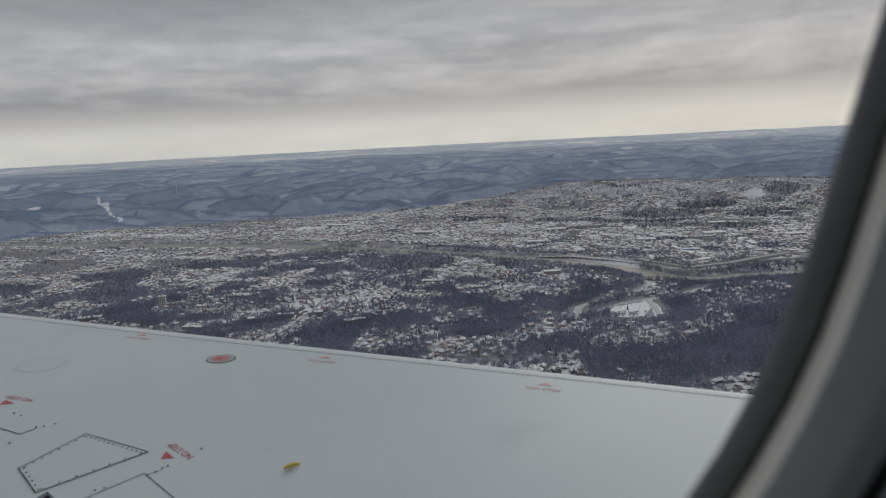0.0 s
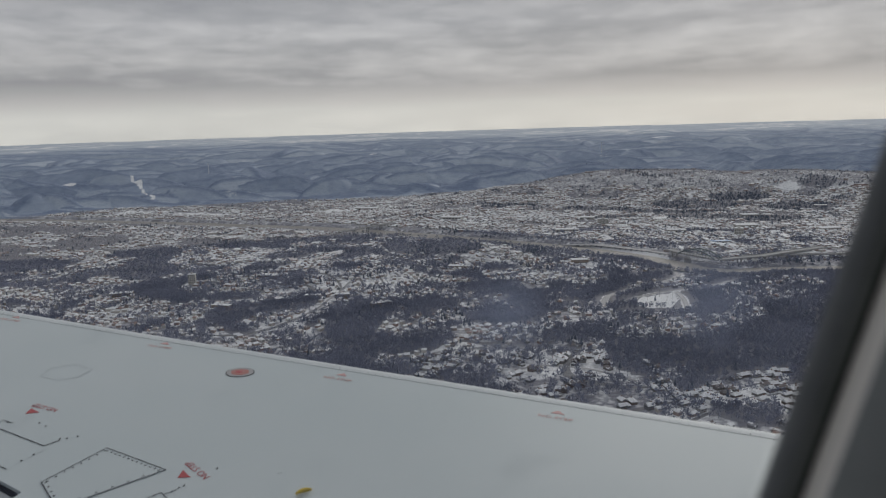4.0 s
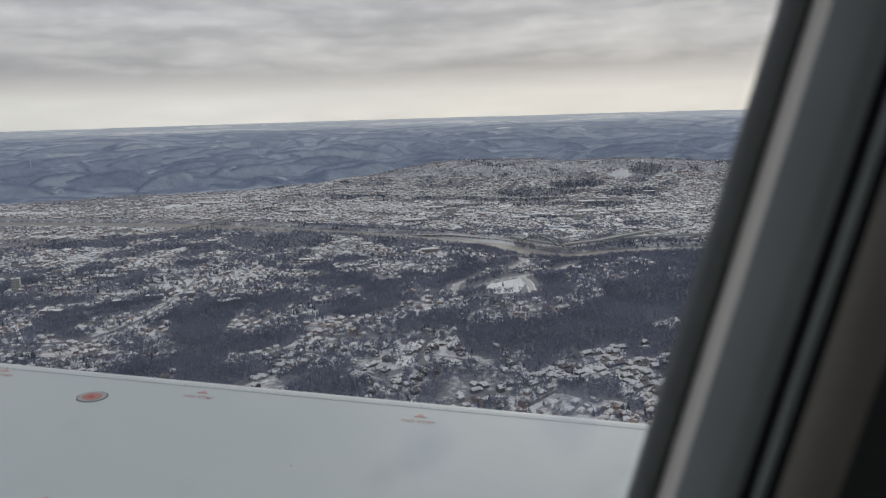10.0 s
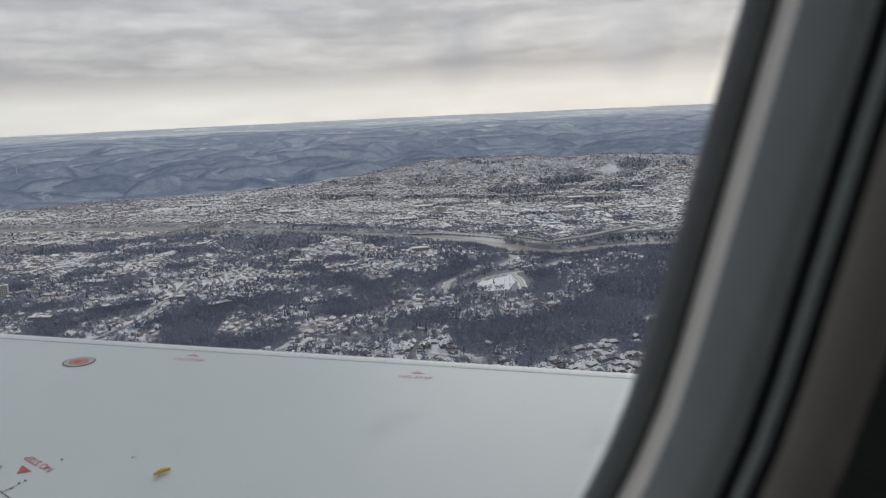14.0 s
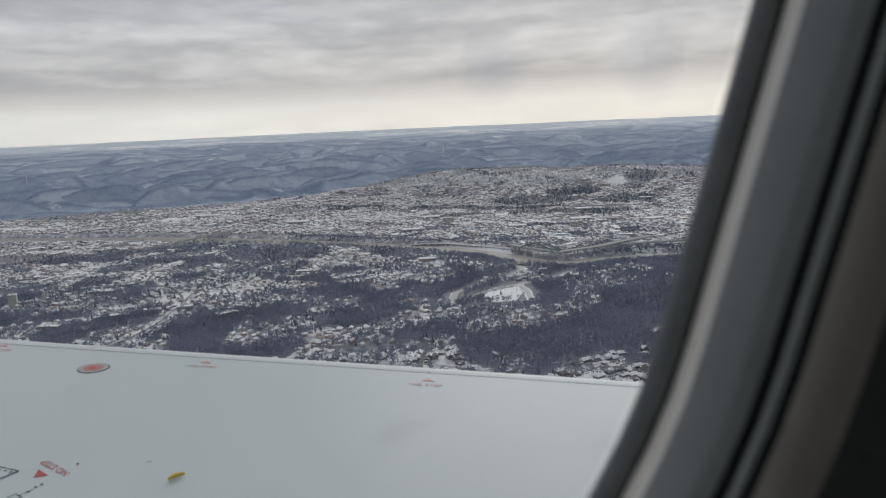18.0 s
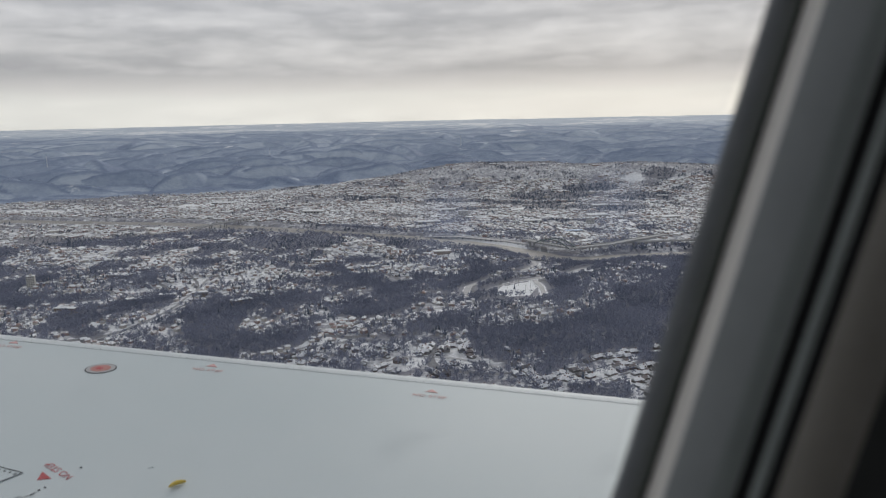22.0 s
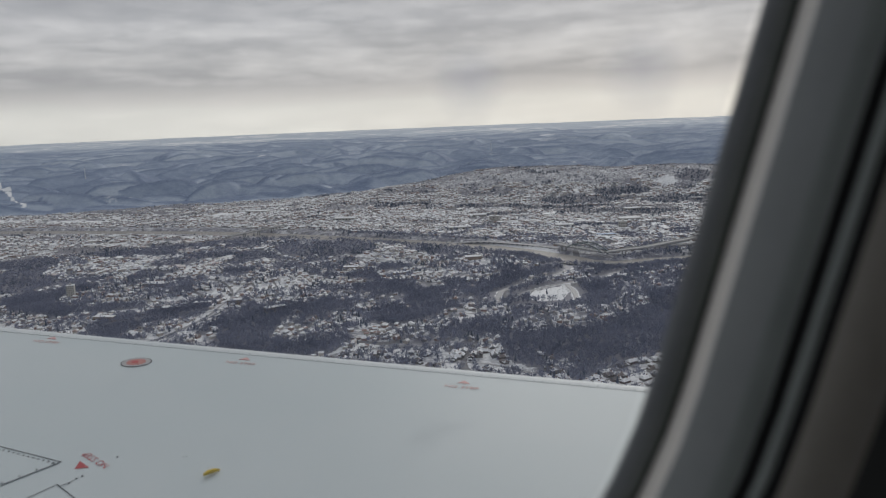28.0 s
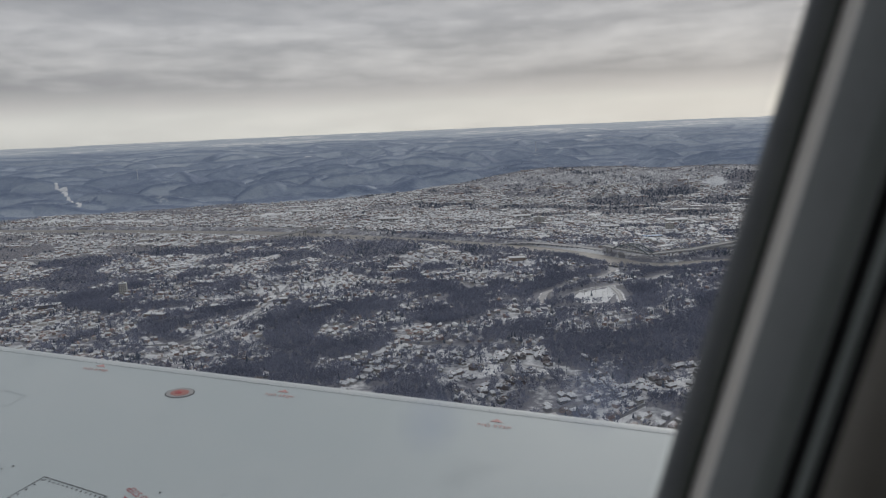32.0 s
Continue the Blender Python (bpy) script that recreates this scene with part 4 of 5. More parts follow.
for i in range(len(rim)):
    skin_bm.faces.new((rim[i], rim[(i + 1) % len(rim)], edge[(i + 1) % len(rim)], edge[i]))
bmesh.ops.recalc_face_normals(skin_bm, faces=skin_bm.faces)
bmesh.ops.solidify(skin_bm, geom=list(skin_bm.faces), thickness=0.003)
skin_me = bpy.data.meshes.new("wall_fuselage")
skin_bm.to_mesh(skin_me)
skin_bm.free()
skin_me.materials.append(SKIN)
tagged(new("wall_fuselage", skin_me), "unseen half shell of the fuselage, dark to shade the wing", "aircraft fuselage", kind="structure")

# cabin lining round the eye, with an opening added behind to let light in
wall_bm = bmesh.new()
inner = [wall_bm.verts.new(EDGE + p) for p in window_loop(0.0362, 0.0676)]
outer = []
for p in window_loop(0.0362, 0.0676):
    s, u = (p + OUT * 0.0676).dot(SIDE), p.z
    k = 1.0 / max(abs(s + 0.2) / 1.2, abs(u + 0.05) / 0.95, 1e-6)
    outer.append(wall_bm.verts.new(EDGE + SIDE * ((s + 0.2) * k - 0.2) + Vector((0, 0, (u + 0.05) * k - 0.05)) - OUT * (0.075 + HULL_R - math.sqrt(HULL_R ** 2 - ((u + 0.05) * k - 0.05) ** 2))))
back = [wall_bm.verts.new(v.co - OUT * 2.0) for v in outer]
for a, b in ((inner, outer), (outer, back)):
    for i in range(len(a)):
        wall_bm.faces.new((a[i], a[(i + 1) % len(a)], b[(i + 1) % len(b)], b[i]))
# Wide unseen opening in the back, added to light the window reveal.
hole = []
for v in outer:
    q = v.co - EDGE
    u = q.dot(SIDE) + 0.2
    hole.append(wall_bm.verts.new(EDGE + SIDE * (u * 0.94 - 0.2) + Vector((0, 0, (q.z + 0.05) * 0.75 + 0.05)) - OUT * 2.075))
for i in range(len(back)):
    wall_bm.faces.new((back[i], back[(i + 1) % len(back)], hole[(i + 1) % len(back)], hole[i]))
bmesh.ops.recalc_face_normals(wall_bm, faces=wall_bm.faces)
bmesh.ops.solidify(wall_bm, geom=list(wall_bm.faces), thickness=-0.004)
wme = bpy.data.meshes.new("wall_cabin")
wall_bm.to_mesh(wme)
wall_bm.free()
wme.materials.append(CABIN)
tagged(new("wall_cabin", wme), "cabin sidewall and lining, near-black in place of shade", "cabin wall", kind="structure")

# ---- houses ----
def box(bm, x0, x1, y0, y1, z0, z1):
    m = Matrix.Translation(((x0 + x1) / 2, (y0 + y1) / 2, (z0 + z1) / 2)) @ Matrix.Diagonal((x1 - x0, y1 - y0, z1 - z0, 1))
    bmesh.ops.create_cube(bm, size=1.0, matrix=m)


def gable(bm, w, d, z, rise, over=0.5, hip=0.0, thick=0.35):
    """A pitched roof with overhang; hip pulls the ridge ends in."""
    x, y = w / 2 + over, d / 2 + over
    a = [(-x, -y, z), (x, -y, z), (x, y, z), (-x, y, z), (-x + hip, 0, z + rise), (x - hip, 0, z + rise)]
    lo = [bm.verts.new(p) for p in a]
    up = [bm.verts.new((p[0], p[1], p[2] + thick)) for p in a]
    for q in (up, lo):
        for f in ((0, 1, 5, 4), (2, 3, 4, 5), (1, 2, 5), (3, 0, 4)):
            bm.faces.new([q[i] for i in f])
    for i, j in ((0, 1), (1, 2), (2, 3), (3, 0)):
        bm.faces.new((lo[i], lo[j], up[j], up[i]))
    bmesh.ops.recalc_face_normals(bm, faces=bm.faces)


def make_house(w, d, h, rise, hip, wing_w, label):
    k = 0.66
    w, d, h, rise, hip, wing_w = w * k, d * k, h * k, rise * k, hip * k, wing_w * k
    ob = thing("house", label, "house", group="houses of the suburb")
    bm = bmesh.new()
    box(bm, -w / 2, w / 2, -d / 2, d / 2, -2.5, h)
    part("wall", bm, WALLS_OB, ob)
    bm = bmesh.new()
    gable(bm, w, d, h, rise, 0.5, hip)
    part("roof", bm, ROOF_OB, ob, "roof under patchy snow")
    if wing_w:
        bm = bmesh.new()
        box(bm, w / 2 - 0.2, w / 2 + wing_w, -d / 2 + 0.6, d / 2 - 1, -2.5, h * 0.62)
        part("garage", bm, WALLS_OB, ob)
        bm = bmesh.new()
        gable(bm, wing_w, d - 1.6, h * 0.62, rise * 0.55, 0.3, 0)
        bmesh.ops.translate(bm, vec=(w / 2 + wing_w / 2, -0.25, 0), verts=bm.verts)
        part("garage_roof", bm, ROOF_OB, ob)
    bm = bmesh.new()
    box(bm, w * 0.22, w * 0.22 + 0.9, -0.5, 0.5, h, h + rise + 1.1)
    part("chimney", bm, BRICK, ob, "brick chimney")
    for sx in (-0.3, 0.0, 0.3):
        bm = bmesh.new()
        box(bm, w * sx - 0.5, w * sx + 0.5, -d / 2 - 0.05, -d / 2 + 0.1, h - 1.4, h - 0.5)
        part("window", bm, GLASS_DARK, ob)
    bm = bmesh.new()
    box(bm, w * 0.13 - 0.35, w * 0.13 + 0.35, -d / 2 - 0.06, -d / 2 + 0.1, 0.0, 1.5)
    part("door", bm, BRICK, ob, "dark red front door")
    return ob


HOUSES = [make_house(13, 9, 4.6, 3.0, 0, 5, "two-storey gabled house with snow on its roof"),
          make_house(15, 9, 3.4, 2.6, 2.5, 0, "low hipped house with a snow-covered roof"),
          make_house(11, 10, 5.6, 3.6, 0, 0, "tall brick house with a snowy gable roof"),
          make_house(14, 10, 4.0, 3.2, 2.0, 5.5, "house with an attached garage and snowy roofs")]


def scatter(n, r0, r1, a0=-46.0, a1=40.0):
    """Random places on the plan, even by area."""
    r = np.sqrt(rng.uniform(r0 ** 2, r1 ** 2, n))
    a = np.radians(rng.uniform(a0, a1, n))
    return r * np.sin(a), r * np.cos(a)


def spaced(x, y, cell):
    """Keeps one place in each cell of a grid."""
    key = np.floor(x / cell).astype(np.int64) * 100003 + np.floor(y / cell).astype(np.int64)
    _, first = np.unique(key, return_index=True)
    return x[first], y[first]


def street_turn(x, y):
    """The way along the street at a place."""
    gx = street_field(x + 6, y) - street_field(x - 6, y)
    gy = street_field(x, y + 6) - street_field(x, y - 6)
    return np.arctan2(gy, gx) + math.pi / 2


hx, hy = [], []
for r0, r1, cell, n in ((600, 1150, 9.5, 60000), (1150, 1500, 9.5, 70000), (1500, 2900, 8.2, 330000)):
    x, y = scatter(n, r0, r1)
    x, y = spaced(x, y, cell)
    _, _, home = kind_of_ground(x, y)
    row = np.abs(np.abs(street_field(x, y) % 1.0 - 0.5) * 2 - 0.5)
    keep = (rng.random(len(x)) < home) & (row < 0.40)
    hx.append(x[keep])
    hy.append(y[keep])
hx, hy = np.concatenate(hx), np.concatenate(hy)
hz = land(hx, hy)
hr = np.hypot(hx, hy)
order = np.argsort(hr)
hx, hy, hz, hr = hx[order], hy[order], hz[order], hr[order]
turn = street_turn(hx, hy) + (rng.random(len(hx)) < 0.25) * math.pi / 2 + rng.normal(0, 0.06, len(hx))
seen = np.degrees(np.arctan2(hx, hy))
close = [i for i in range(len(hx)) if hr[i] > 690 and -40 < seen[i] < 27][:300]
close_set = set(close)
for k, i in enumerate(close):
    src = HOUSES[k % 4] if k < 4 else HOUSES[int(rng.integers(4))]
    m = pose(hx[i], hy[i], hz[i], 0, 0, math.degrees(turn[i]))
    if k < 4:
        src.matrix_basis = m
    else:
        copy_thing(src, m)


def joined_houses(idx, name, label):
    """Walls and roofs of the houses further off, as two meshes."""
    n = len(idx)
    c, s = np.cos(turn[idx]), np.sin(turn[idx])
    big = (rng.random(n) < 0.07) & (hr[idx] > 1500)
    w = np.where(big, rng.uniform(14, 32, n), rng.uniform(5.2, 8.6, n))
    d = np.where(big, rng.uniform(9, 16, n), rng.uniform(4.4, 6.0, n))
    h = np.where(big, rng.uniform(2.6, 4.6, n), rng.uniform(2.0, 3.8, n))
    rise = np.where(big, 0.3, rng.uniform(1.1, 2.0, n))
    hip = np.where(rng.random(n) < 0.4, 1.5, 0.0)

    def place(px, py, pz):
        return np.stack([hx[idx] + px * c - py * s, hy[idx] + px * s + py * c, hz[idx] + pz], -1)
    o = np.ones(n)
    wv = np.stack([place(sx * w / 2, sy * d / 2, z) for z in (-3 * o, h) for sx, sy in ((-1, -1), (1, -1), (1, 1), (-1, 1))], 1)
    wf = np.array([(0, 1, 5, 4), (1, 2, 6, 5), (2, 3, 7, 6), (3, 0, 4, 7)])
    ov = 0.4
    rv = np.stack([place(sx * (w / 2 + ov), sy * (d / 2 + ov), h + zz) for zz in (-0.1, 0.25) for sx, sy in ((-1, -1), (1, -1), (1, 1), (-1, 1))] +
                  [place(-(w / 2 + ov) + hip, 0 * o, h + rise + 0.25), place(w / 2 + ov - hip, 0 * o, h + rise + 0.25)], 1)
    rt = np.array([(4, 5, 9), (4, 9, 8), (6, 7, 8), (6, 8, 9), (5, 6, 9), (7, 4, 8), (0, 1, 5), (0, 5, 4), (1, 2, 6), (1, 6, 5), (2, 3, 7), (2, 7, 6), (3, 0, 4), (3, 4, 7), (0, 2, 1), (0, 3, 2)])
    top = thing(name, label, "houses")
    top["kind"] = "stuff"
    base = (np.arange(n) * 8)[:, None, None]
    a = new("wall", mesh_np("wall", wv.reshape(-1, 3), (wf[None] + base).reshape(-1, 4), WALLS))
    base = (np.arange(n) * 10)[:, None, None]
    b = new("roof", mesh_np("roof", rv.reshape(-1, 3), (rt[None] + base).reshape(-1, 3), ROOF))
    for ob in (a, b):
        ob.parent = top
        ob["kind"] = "stuff"


rest = np.array([i for i in range(len(hx)) if i not in close_set])
joined_houses(rest[hr[rest] < 1560], "distant_houses", "snow-roofed houses scattered among bare trees")
joined_houses(rest[hr[rest] >= 1560], "town_houses", "dense river town of small snow-roofed buildings")

# ---- trees ----
def bare_tree(n_branch, height, spread, seed, wide=0.16):
    """Vertices and triangles of a leafless tree: a tapered trunk and slender limbs."""
    g = np.random.default_rng(seed)
    V, F = [], []
    k = 4
    for z, r in ((-0.5, 0.26), (height * 0.55, 0.12)):
        V += [(0.6 * r * math.cos(2 * math.pi * q / k), 0.6 * r * math.sin(2 * math.pi * q / k), z) for q in range(k)]
    for q in range(k):
        F += [(q, (q + 1) % k, k + (q + 1) % k), (q, k + (q + 1) % k, k + q)]
    trunk = len(F)
    for b in range(n_branch):
        a, u, w = g.uniform(0, 2 * math.pi), g.uniform(-1, 1), g.uniform(0.15, 1) ** 0.5
        c = np.array([spread * w * math.sqrt(1 - u * u) * math.cos(a), spread * w * math.sqrt(1 - u * u) * math.sin(a), height * (0.62 + 0.38 * w * u)])
        out = c - np.array([0, 0, height * 0.3])
        out = out / np.linalg.norm(out) * height * 0.15
        side = np.cross(out, g.normal(size=3))
        side = side / np.linalg.norm(side) * wide * g.uniform(0.6, 1.5)
        i = len(V)
        V += [tuple(c - out), tuple(c + side + out * 0.5), tuple(c - side + out)]
        F += [(i, i + 1, i + 2)]
    return np.array(V), np.array(F), trunk


def conifer(tiers, sides, height, seed, wide=0.2):
    g = np.random.default_rng(seed)
    V, F = [], []
    for t in range(tiers):
        z = height * (0.12 + 0.8 * t / tiers)
        r = height * wide * (1 - 0.75 * t / tiers)
        i = len(V)
        V.append((0, 0, z + height * 0.34 * (1 - 0.35 * t / tiers)))
        V += [(r * g.uniform(0.75, 1.2) * math.cos(2 * math.pi * q / sides), r * g.uniform(0.75, 1.2) * math.sin(2 * math.pi * q / sides), z + g.uniform(-0.4, 0.4)) for q in range(sides)]
        F += [(i, i + 1 + q, i + 1 + (q + 1) % sides) for q in range(sides)]
    return np.array(V), np.array(F), 0


def forest(name, x, y, z, template, mat, label, size=(0.75, 1.25)):
    V, F = template[0], template[1]
    n = len(x)
    q = rng.uniform(0, 2 * math.pi, n)
    s = rng.uniform(*size, n)
    sh = s * rng.uniform(0.85, 1.15, n)
    c, d = np.cos(q), np.sin(q)
    P = np.empty((n, len(V), 3), np.float32)
    P[:, :, 0] = x[:, None] + s[:, None] * (V[None, :, 0] * c[:, None] - V[None, :, 1] * d[:, None])
    P[:, :, 1] = y[:, None] + s[:, None] * (V[None, :, 0] * d[:, None] + V[None, :, 1] * c[:, None])
    P[:, :, 2] = z[:, None] + sh[:, None] * V[None, :, 2]
    T = (F[None] + (np.arange(n) * len(V))[:, None, None]).reshape(-1, 3)
    tagged(new(name, mesh_np(name, P.reshape(-1, 3), T, mat)), label, "trees", kind="stuff")


GRID = set(zip(np.floor(hx / 5).astype(int).tolist(), np.floor(hy / 5).astype(int).tolist()))


def tree_places(n, r0, r1, base, cell, a0=-46.0, a1=40.0):
    x, y = scatter(n, r0, r1, a0, a1)
    x, y = spaced(x, y, cell)
    _, wood, home = kind_of_ground(x, y)
    clump = smooth(0.35, 0.62, fbm(x, y, 45, 6, 3))
    chance = np.maximum(wood * 0.9, base * clump * (home > 0))
    keep = rng.random(len(x)) < chance
    x, y = x[keep], y[keep]
    free = np.array([(i, j) not in GRID for i, j in zip(np.floor(x / 5).astype(int).tolist(), np.floor(y / 5).astype(int).tolist())], bool)
    return x[free], y[free]


tx, ty = tree_places(150000, 620, 1450, 0.48, 4.0)
tz = land(tx, ty)
pick = rng.random(len(tx))
ev = pick < 0.015 + (0.10 + 0.40 * smooth(0.54, 0.64, fbm(tx, ty, 40, 3, 3))) * (kind_of_ground(tx, ty)[2] > 0.3)
near_i = np.argsort(np.hypot(tx, ty) + 400 * (np.abs(np.degrees(np.arctan2(tx, ty)) + 6) > 30))[:170]
lone = np.zeros(len(tx), bool)
lone[near_i] = True


def tree_thing(template, mat, name, label, category):
    V, F, k = template
    ob = thing(name, label, category, group="trees of the near woods")
    if k:
        t = new("trunk", mesh_np("trunk", V[:8], F[:k], BARK))
        t.parent = ob
        c = new("crown", mesh_np("crown", V[8:], F[k:] - 8, mat))
    else:
        bm = bmesh.new()
        bmesh.ops.create_cone(bm, segments=6, radius1=0.2, radius2=0.15, depth=2.4, matrix=Matrix.Translation((0, 0, 1.0)))
        part("trunk", bm, BARK, ob)
        c = new("crown", mesh_np("crown", V, F, mat))
    c.parent = ob
    return ob


KINDS = [tree_thing(bare_tree(110, 8.8, 3.0, 3, 0.30), BARK, "bare_tree", "leafless tree in a winter wood, tinted blue-grey for haze", "tree"),
         tree_thing(bare_tree(90, 8, 2.7, 4, 0.32), BARK, "bare_tree", "leafless slender tree beside snowy yards", "tree"),
         tree_thing(conifer(7, 9, 8, 5), NEEDLE, "conifer", "dark green conifer standing in snow", "tree")]
for k, i in enumerate(near_i):
    m = pose(tx[i], ty[i], tz[i], 0, 0, float(rng.uniform(0, 360)))
    if k < 3:
        KINDS[k].matrix_basis = m
    else:
        copy_thing(KINDS[2 if ev[i] else int(rng.integers(2))], m)
a = ~lone & ~ev & (pick < 0.55)
b = ~lone & ~ev & (pick >= 0.55)
forest("near_woods", tx[a], ty[a], tz[a], bare_tree(24, 8.4, 2.9, 11, 0.46), BARK, "leafless winter woods, blue-grey with haze put into the colour")
forest("near_woods", tx[b], ty[b], tz[b], bare_tree(24, 7.2, 2.6, 12, 0.44), BARK, "leafless winter woods, blue-grey with haze put into the colour")
a = ~lone & ev
forest("near_conifers", tx[a], ty[a], tz[a], conifer(4, 7, 7.4, 13, 0.24), NEEDLE, "dark conifers among bare trees")
mx, my = tree_places(210000, 1450, 2830, 0.26, 5.4)
mz = land(mx, my)
grove = np.any([((mx - cx) / cw) ** 2 + ((my - cy) / cd) ** 2 < 1.3 for cx, cy, cw, cd in HILL_CLUMPS], axis=0)
ev = rng.random(len(mx)) < 0.03 + 0.35 * smooth(0.58, 0.68, fbm(mx, my, 60, 3, 3)) + 0.35 * grove
# Woods past 1820 m take the haze-paled colours.
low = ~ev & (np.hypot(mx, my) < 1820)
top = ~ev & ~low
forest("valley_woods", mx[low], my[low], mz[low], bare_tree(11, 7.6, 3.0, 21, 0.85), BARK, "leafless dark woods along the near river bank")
forest("valley_woods", mx[top], my[top], mz[top], bare_tree(9, 4.8, 2.4, 22, 0.8), BARK_MID, "leafless woods on the far valley side, paled for haze")
forest("valley_conifers", mx[ev], my[ev], mz[ev], conifer(3, 6, 6.4, 23, 0.42), NEEDLE, "dark conifers in the valley")
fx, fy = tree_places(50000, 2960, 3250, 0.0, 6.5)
forest("hill_woods", fx, fy, land(fx, fy), bare_tree(5, 3.0, 3.6, 31, 1.7), BARK_FAR, "distant bare woods on the hills, tinted blue for haze")

# ---- bridges ----
def beam(bm, a, b, w, h):
    a, b = Vector(a), Vector(b)
    d = b - a
    q = d.to_track_quat("X", "Z").to_matrix().to_4x4()
    bmesh.ops.create_cube(bm, size=1.0, matrix=Matrix.Translation((a + b) / 2) @ q @ Matrix.Diagonal((d.length, w, h, 1)))


def bridge(pts, deck_z, width, arch=None, step=32, label=""):
    ob = thing("bridge", label, "bridge", (*pts[0], deck_z))
    o = Vector((*pts[0], deck_z))
    bm = bmesh.new()
    for a, b in zip(pts[:-1], pts[1:]):
        beam(bm, Vector((*a, deck_z)) - o, Vector((*b, deck_z)) - o, width, 1.6)
    part("deck", bm, CONCRETE, ob, "concrete road deck")
    for a, b in zip(pts[:-1], pts[1:]):
        d = Vector((b[0] - a[0], b[1] - a[1]))
        n = Vector((-d.y, d.x)).normalized() * (width / 2 - 0.3)
        for sgn in (-1, 1):
            bm = bmesh.new()
            beam(bm, Vector((a[0] + n.x * sgn, a[1] + n.y * sgn, deck_z + 1.3)) - o, Vector((b[0] + n.x * sgn, b[1] + n.y * sgn, deck_z + 1.3)) - o, 0.35, 1.0)
            part("parapet", bm, CONCRETE, ob)
        for k in range(1, max(2, int(d.length / step))):
            q = k / max(2, int(d.length / step))
            x, y = a[0] + d.x * q, a[1] + d.y * q
            low = min(float(land(x, y)), -4) - 2
            if arch and arch[0] < k + 100 * pts.index(a) < arch[1]:
                continue
            for sgn in (-0.6, 0.6):
                bm = bmesh.new()
                bmesh.ops.create_cone(bm, segments=10, radius1=1.5, radius2=1.3, depth=deck_z - low, matrix=Matrix.Translation(Vector((x + n.x * sgn, y + n.y * sgn, (deck_z + low) / 2)) - o))
                part("pier", bm, CONCRETE, ob)
            bm = bmesh.new()
            beam(bm, Vector((x - n.x, y - n.y, deck_z - 1.6)) - o, Vector((x + n.x, y + n.y, deck_z - 1.6)) - o, 2.0, 1.6)
            part("pier_cap", bm, CONCRETE, ob)
    return ob, o


DECK = 9.0
main_bridge, o = bridge(HIGHWAY[4:10], DECK, 17, arch=(100, 104), label="concrete highway bridge with a steel tied arch over the river")
a, b = Vector((*HIGHWAY[5], DECK)), Vector((*HIGHWAY[6], DECK))
d = b - a
n = Vector((-d.y, d.x, 0)).normalized() * 8.6
for sgn in (-1, 1):
    pts = [a + d * q + n * sgn + Vector((0, 0, 12 * (1 - (2 * q - 1) ** 2))) for q in np.linspace(0, 1, 13)]
    bm = bmesh.new()
    for p, q in zip(pts[:-1], pts[1:]):
        beam(bm, p - o, q - o, 1.7, 2.0)
    part("arch_rib", bm, STEEL, main_bridge, "blue-grey steel arch rib")
    for k in range(1, 12):
        bm = bmesh.new()
        beam(bm, pts[k] - o, Vector((pts[k].x, pts[k].y, DECK)) - o, 0.5, 0.5)
        part("hanger", bm, STEEL, main_bridge)
for k in range(2, 11, 2):
    c = a + d * k / 12 + Vector((0, 0, 12 * (1 - (k / 6 - 1) ** 2)))
    bm = bmesh.new()
    beam(bm, c - n - o, c + n - o, 0.7, 0.7)
    part("cross_brace", bm, STEEL, main_bridge)
bridge([(-480, 1790), (-380, 1960)], 8.0, 12, step=44, label="low girder bridge on concrete piers over the river")
bridge([(360, 1430), (480, 1440), (700, 1450)], 6.0, 10, step=36, label="low concrete approach viaduct beside the river")

# ---- larger buildings ----
def block(name, label, x, y, w, d, h, turn_deg, wall, roof, floors, bays, cap=0.0):
    """A flat-roofed building with rows of windows on both long sides."""
    z = float(land(x, y))
    ob = thing(name, label, "building", (x, y, z))
    ob.rotation_euler = (0, 0, radians(turn_deg))
    bm = bmesh.new()
    box(bm, -w / 2, w / 2, -d / 2, d / 2, -3, h)
    part("wall", bm, wall, ob)
    bm = bmesh.new()
    box(bm, -w / 2 - 0.3, w / 2 + 0.3, -d / 2 - 0.3, d / 2 + 0.3, h, h + 0.7)
    part("roof", bm, roof, ob, "flat roof under snow")
    if cap:
        bm = bmesh.new()
        box(bm, -w * 0.15, w * 0.15, -d * 0.2, d * 0.2, h + 0.7, h + 0.7 + cap)
        part("roof_house", bm, wall, ob)
    pane_bm = bmesh.new()
    ww, hh = w / bays * 0.5, h / floors * 0.45
    box(pane_bm, -ww / 2, ww / 2, -0.08, 0.08, -hh / 2, hh / 2)
    me = bpy.data.meshes.new("window")
    pane_bm.to_mesh(me)
    pane_bm.free()
    me.materials.append(GLASS_DARK)
    for f in range(floors):
        for b in range(bays):
            for side in (-1, 1):
                win = new("window", me)
                win.parent = ob
                win.location = (-w / 2 + (b + 0.5) * w / bays, side * d / 2, (f + 0.55) * h / floors)


CREAM = surface("cream_render", (0.42, 0.405, 0.37), (0.52, 0.505, 0.465), 0.3, rough=0.85)
TAN_BRICK = surface("tan_brick", (0.27, 0.21, 0.16), (0.36, 0.29, 0.23), 0.3, rough=0.9)
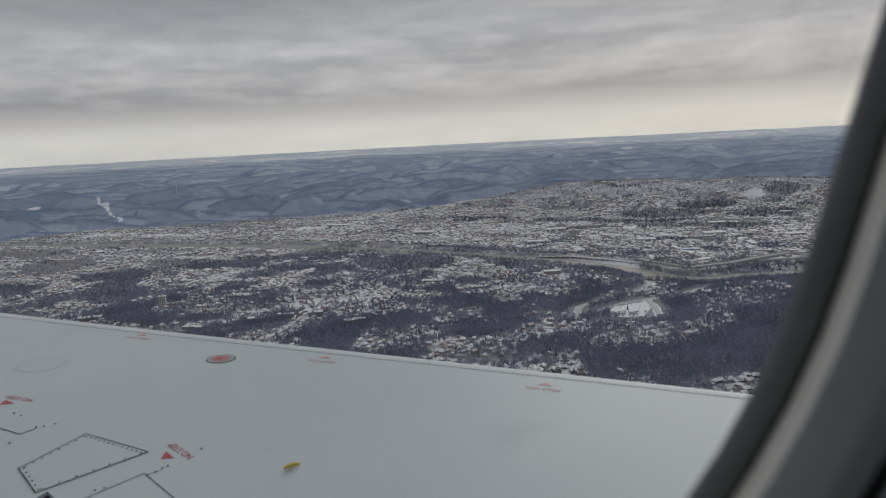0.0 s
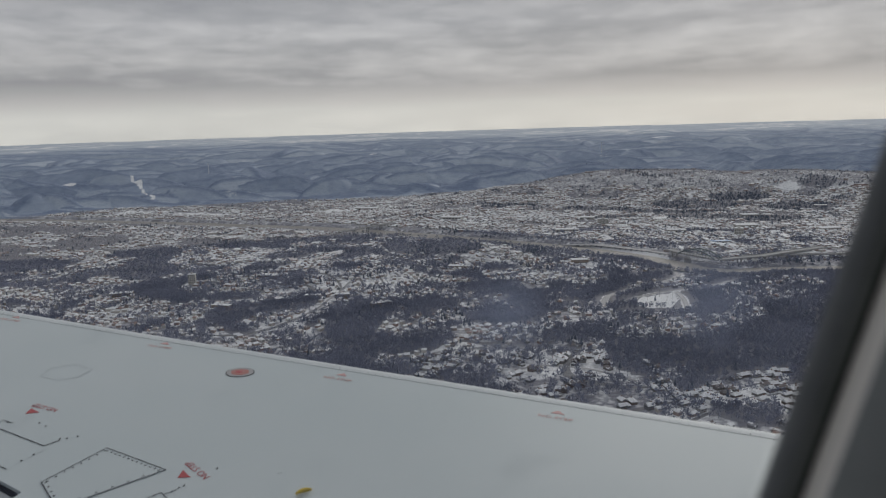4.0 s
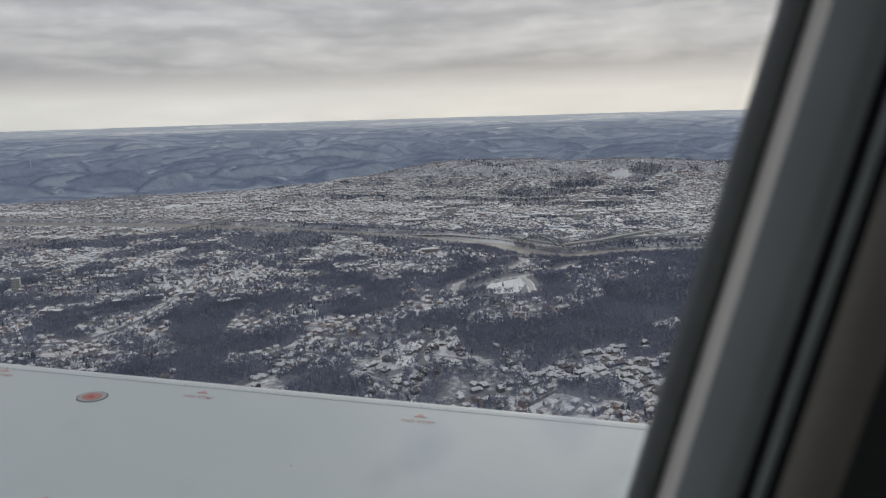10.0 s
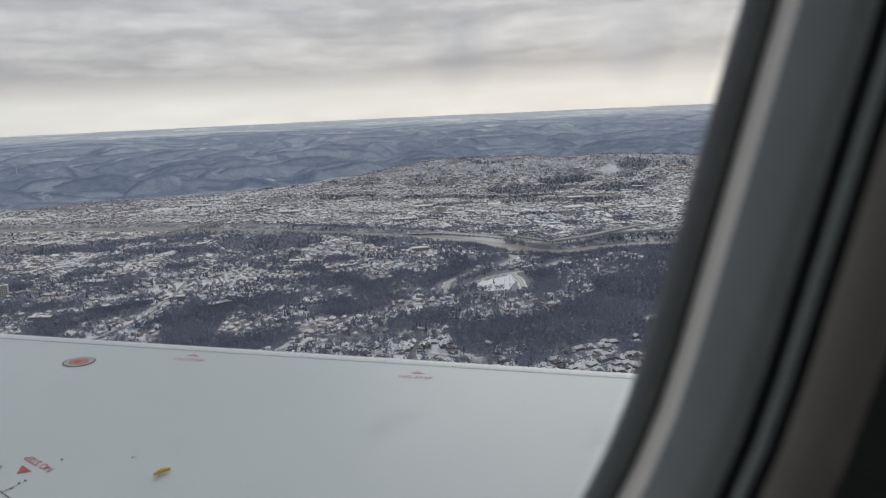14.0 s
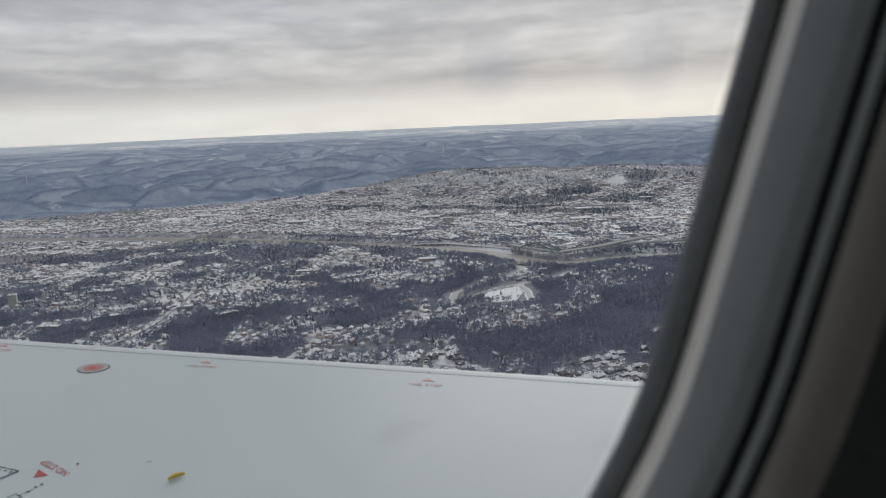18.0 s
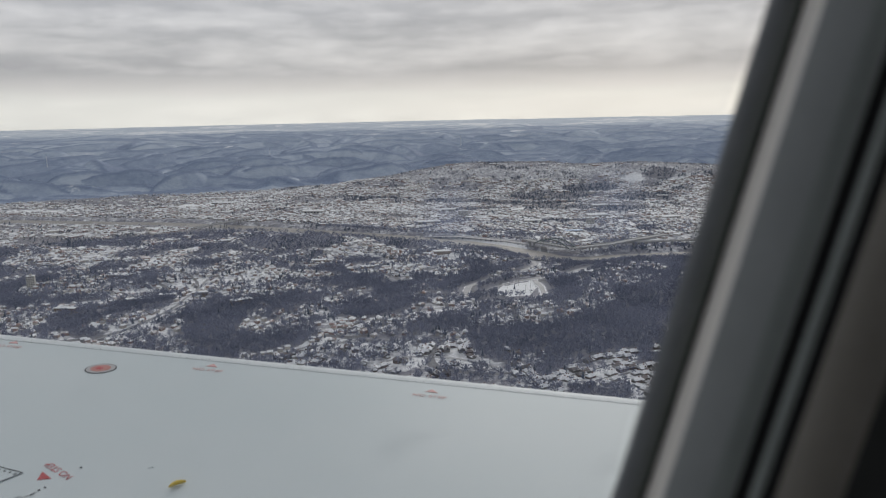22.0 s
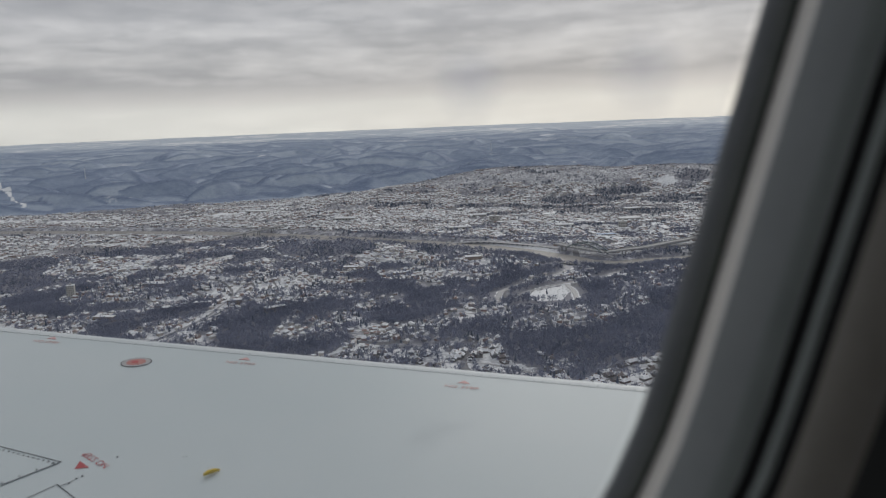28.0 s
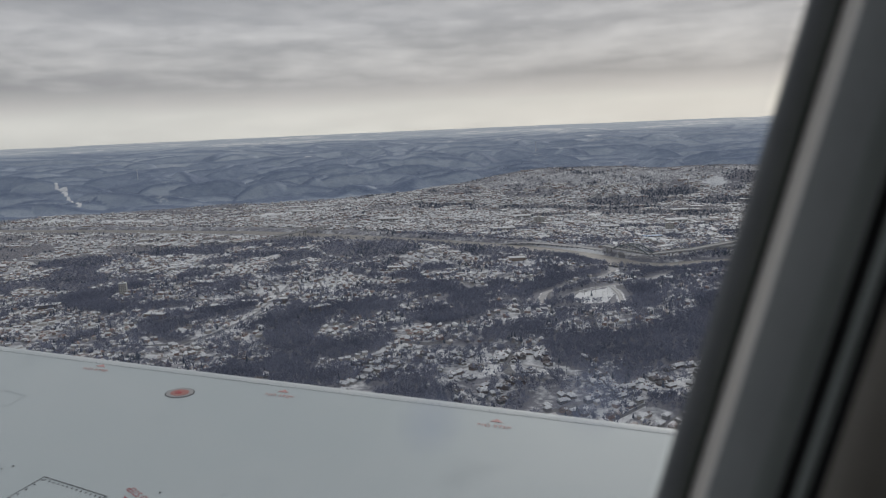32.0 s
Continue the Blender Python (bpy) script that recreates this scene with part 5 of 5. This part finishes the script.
FLAT_SNOW = surface("snowy_flat_roof", (0.66, 0.67, 0.69), (0.80, 0.81, 0.82), 0.12, rough=0.8, wear=(0.35, 0.35, 0.36))
BLUE_ROOF = surface("blue_sheet_roof", (0.10, 0.20, 0.36), (0.16, 0.28, 0.45), 0.2, rough=0.5)
block("apartment_tower", "pale slab apartment tower among bare trees", -600, 1246, 12, 9, 21, 12, CREAM, FLAT_SNOW, 7, 4, 2.2)
for x, y, w, q in ((-395, 1120, 26, 8), (-350, 1128, 24, 4), (-305, 1136, 22, 10), (-470, 1065, 30, -12)):
    block("apartment_block", "low tan brick apartment block with snowy flat roof", x, y, w, 10, 7, q, TAN_BRICK, FLAT_SNOW, 3, 8)
block("warehouse", "warehouse with a blue sheet roof", 359, 1598, 38, 18, 6, 8, CREAM, BLUE_ROOF, 1, 6)
for x, y, w, d, q in ((465, 1825, 48, 30, 4), (300, 1760, 40, 22, -6), (60, 1800, 52, 24, 3), (-240, 2060, 60, 26, -10), (-520, 2280, 70, 30, -14), (620, 1750, 44, 24, 10), (120, 2010, 36, 26, 0), (520, 2010, 40, 24, 6), (470, 1462, 44, 20, 8), (590, 1470, 52, 24, 12), (690, 1520, 46, 26, 15), (560, 1440, 30, 16, 5)):
    block("warehouse", "low commercial building with a broad snow-covered roof", x, y, w, d, 7, q, CREAM, FLAT_SNOW, 1, 7)
block("office_building", "mid-rise cream office building in the river town", 150, 1905, 24, 14, 14, 5, CREAM, FLAT_SNOW, 6, 7, 3)
block("office_building", "mid-rise pale office building in the river town", 420, 1700, 18, 12, 17, -8, CREAM, FLAT_SNOW, 5, 5, 2)
for x, y, w, d, q in ((-60, 1345, 34, 14, 20), (-480, 1300, 40, 18, -10), (70, 1425, 30, 16, 5), (-700, 1190, 36, 16, 15), (-160, 1425, 28, 14, -5), (-235, 1090, 30, 12, 30)):
    block("school_building", "low brick school building with a snowy flat roof", x, y, w, d, 6, q, TAN_BRICK, FLAT_SNOW, 2, 9)
copy_thing(KINDS[2], pose(158, 1085, float(land(158, 1085)), 0, 0, 40))
for x, y in ((150, 1100), (168, 1112), (182, 1090), (170, 1060)):
    z = float(land(x, y))
    lamp = thing("street_lamp", "slender grey lamp post beside the slip road", "street lamp", (x, y, z), "lamps of the slip road")
    bm = bmesh.new()
    bmesh.ops.create_cone(bm, segments=8, radius1=0.22, radius2=0.12, depth=11.0, matrix=Matrix.Translation((0, 0, 5.2)))
    part("pole", bm, CONCRETE, lamp)
    bm = bmesh.new()
    beam(bm, (0, 0, 10.6), (2.2, 0, 10.9), 0.2, 0.2)
    part("arm", bm, CONCRETE, lamp)
    bm = bmesh.new()
    box(bm, 1.6, 2.6, -0.3, 0.3, 10.7, 10.95)
    part("lamp_head", bm, STEEL, lamp)
for az_deg, r in ((4.4, 3700), (-9.5, 3550), (-24.0, 3450)):
    x, y = polar(az_deg, r)
    z = float(land(x, y))
    mast = thing("radio_mast", "thin pale lattice mast on a wooded crest", "mast", (x, y, z))
    bm = bmesh.new()
    bmesh.ops.create_cone(bm, segments=4, radius1=1.8, radius2=0.7, depth=44, matrix=Matrix.Translation((0, 0, 21)))
    part("mast_body", bm, FLAT_SNOW, mast)
    bm = bmesh.new()
    bmesh.ops.create_cone(bm, segments=4, radius1=0.5, radius2=0.2, depth=9, matrix=Matrix.Translation((0, 0, 47)))
    part("antenna", bm, STEEL, mast)
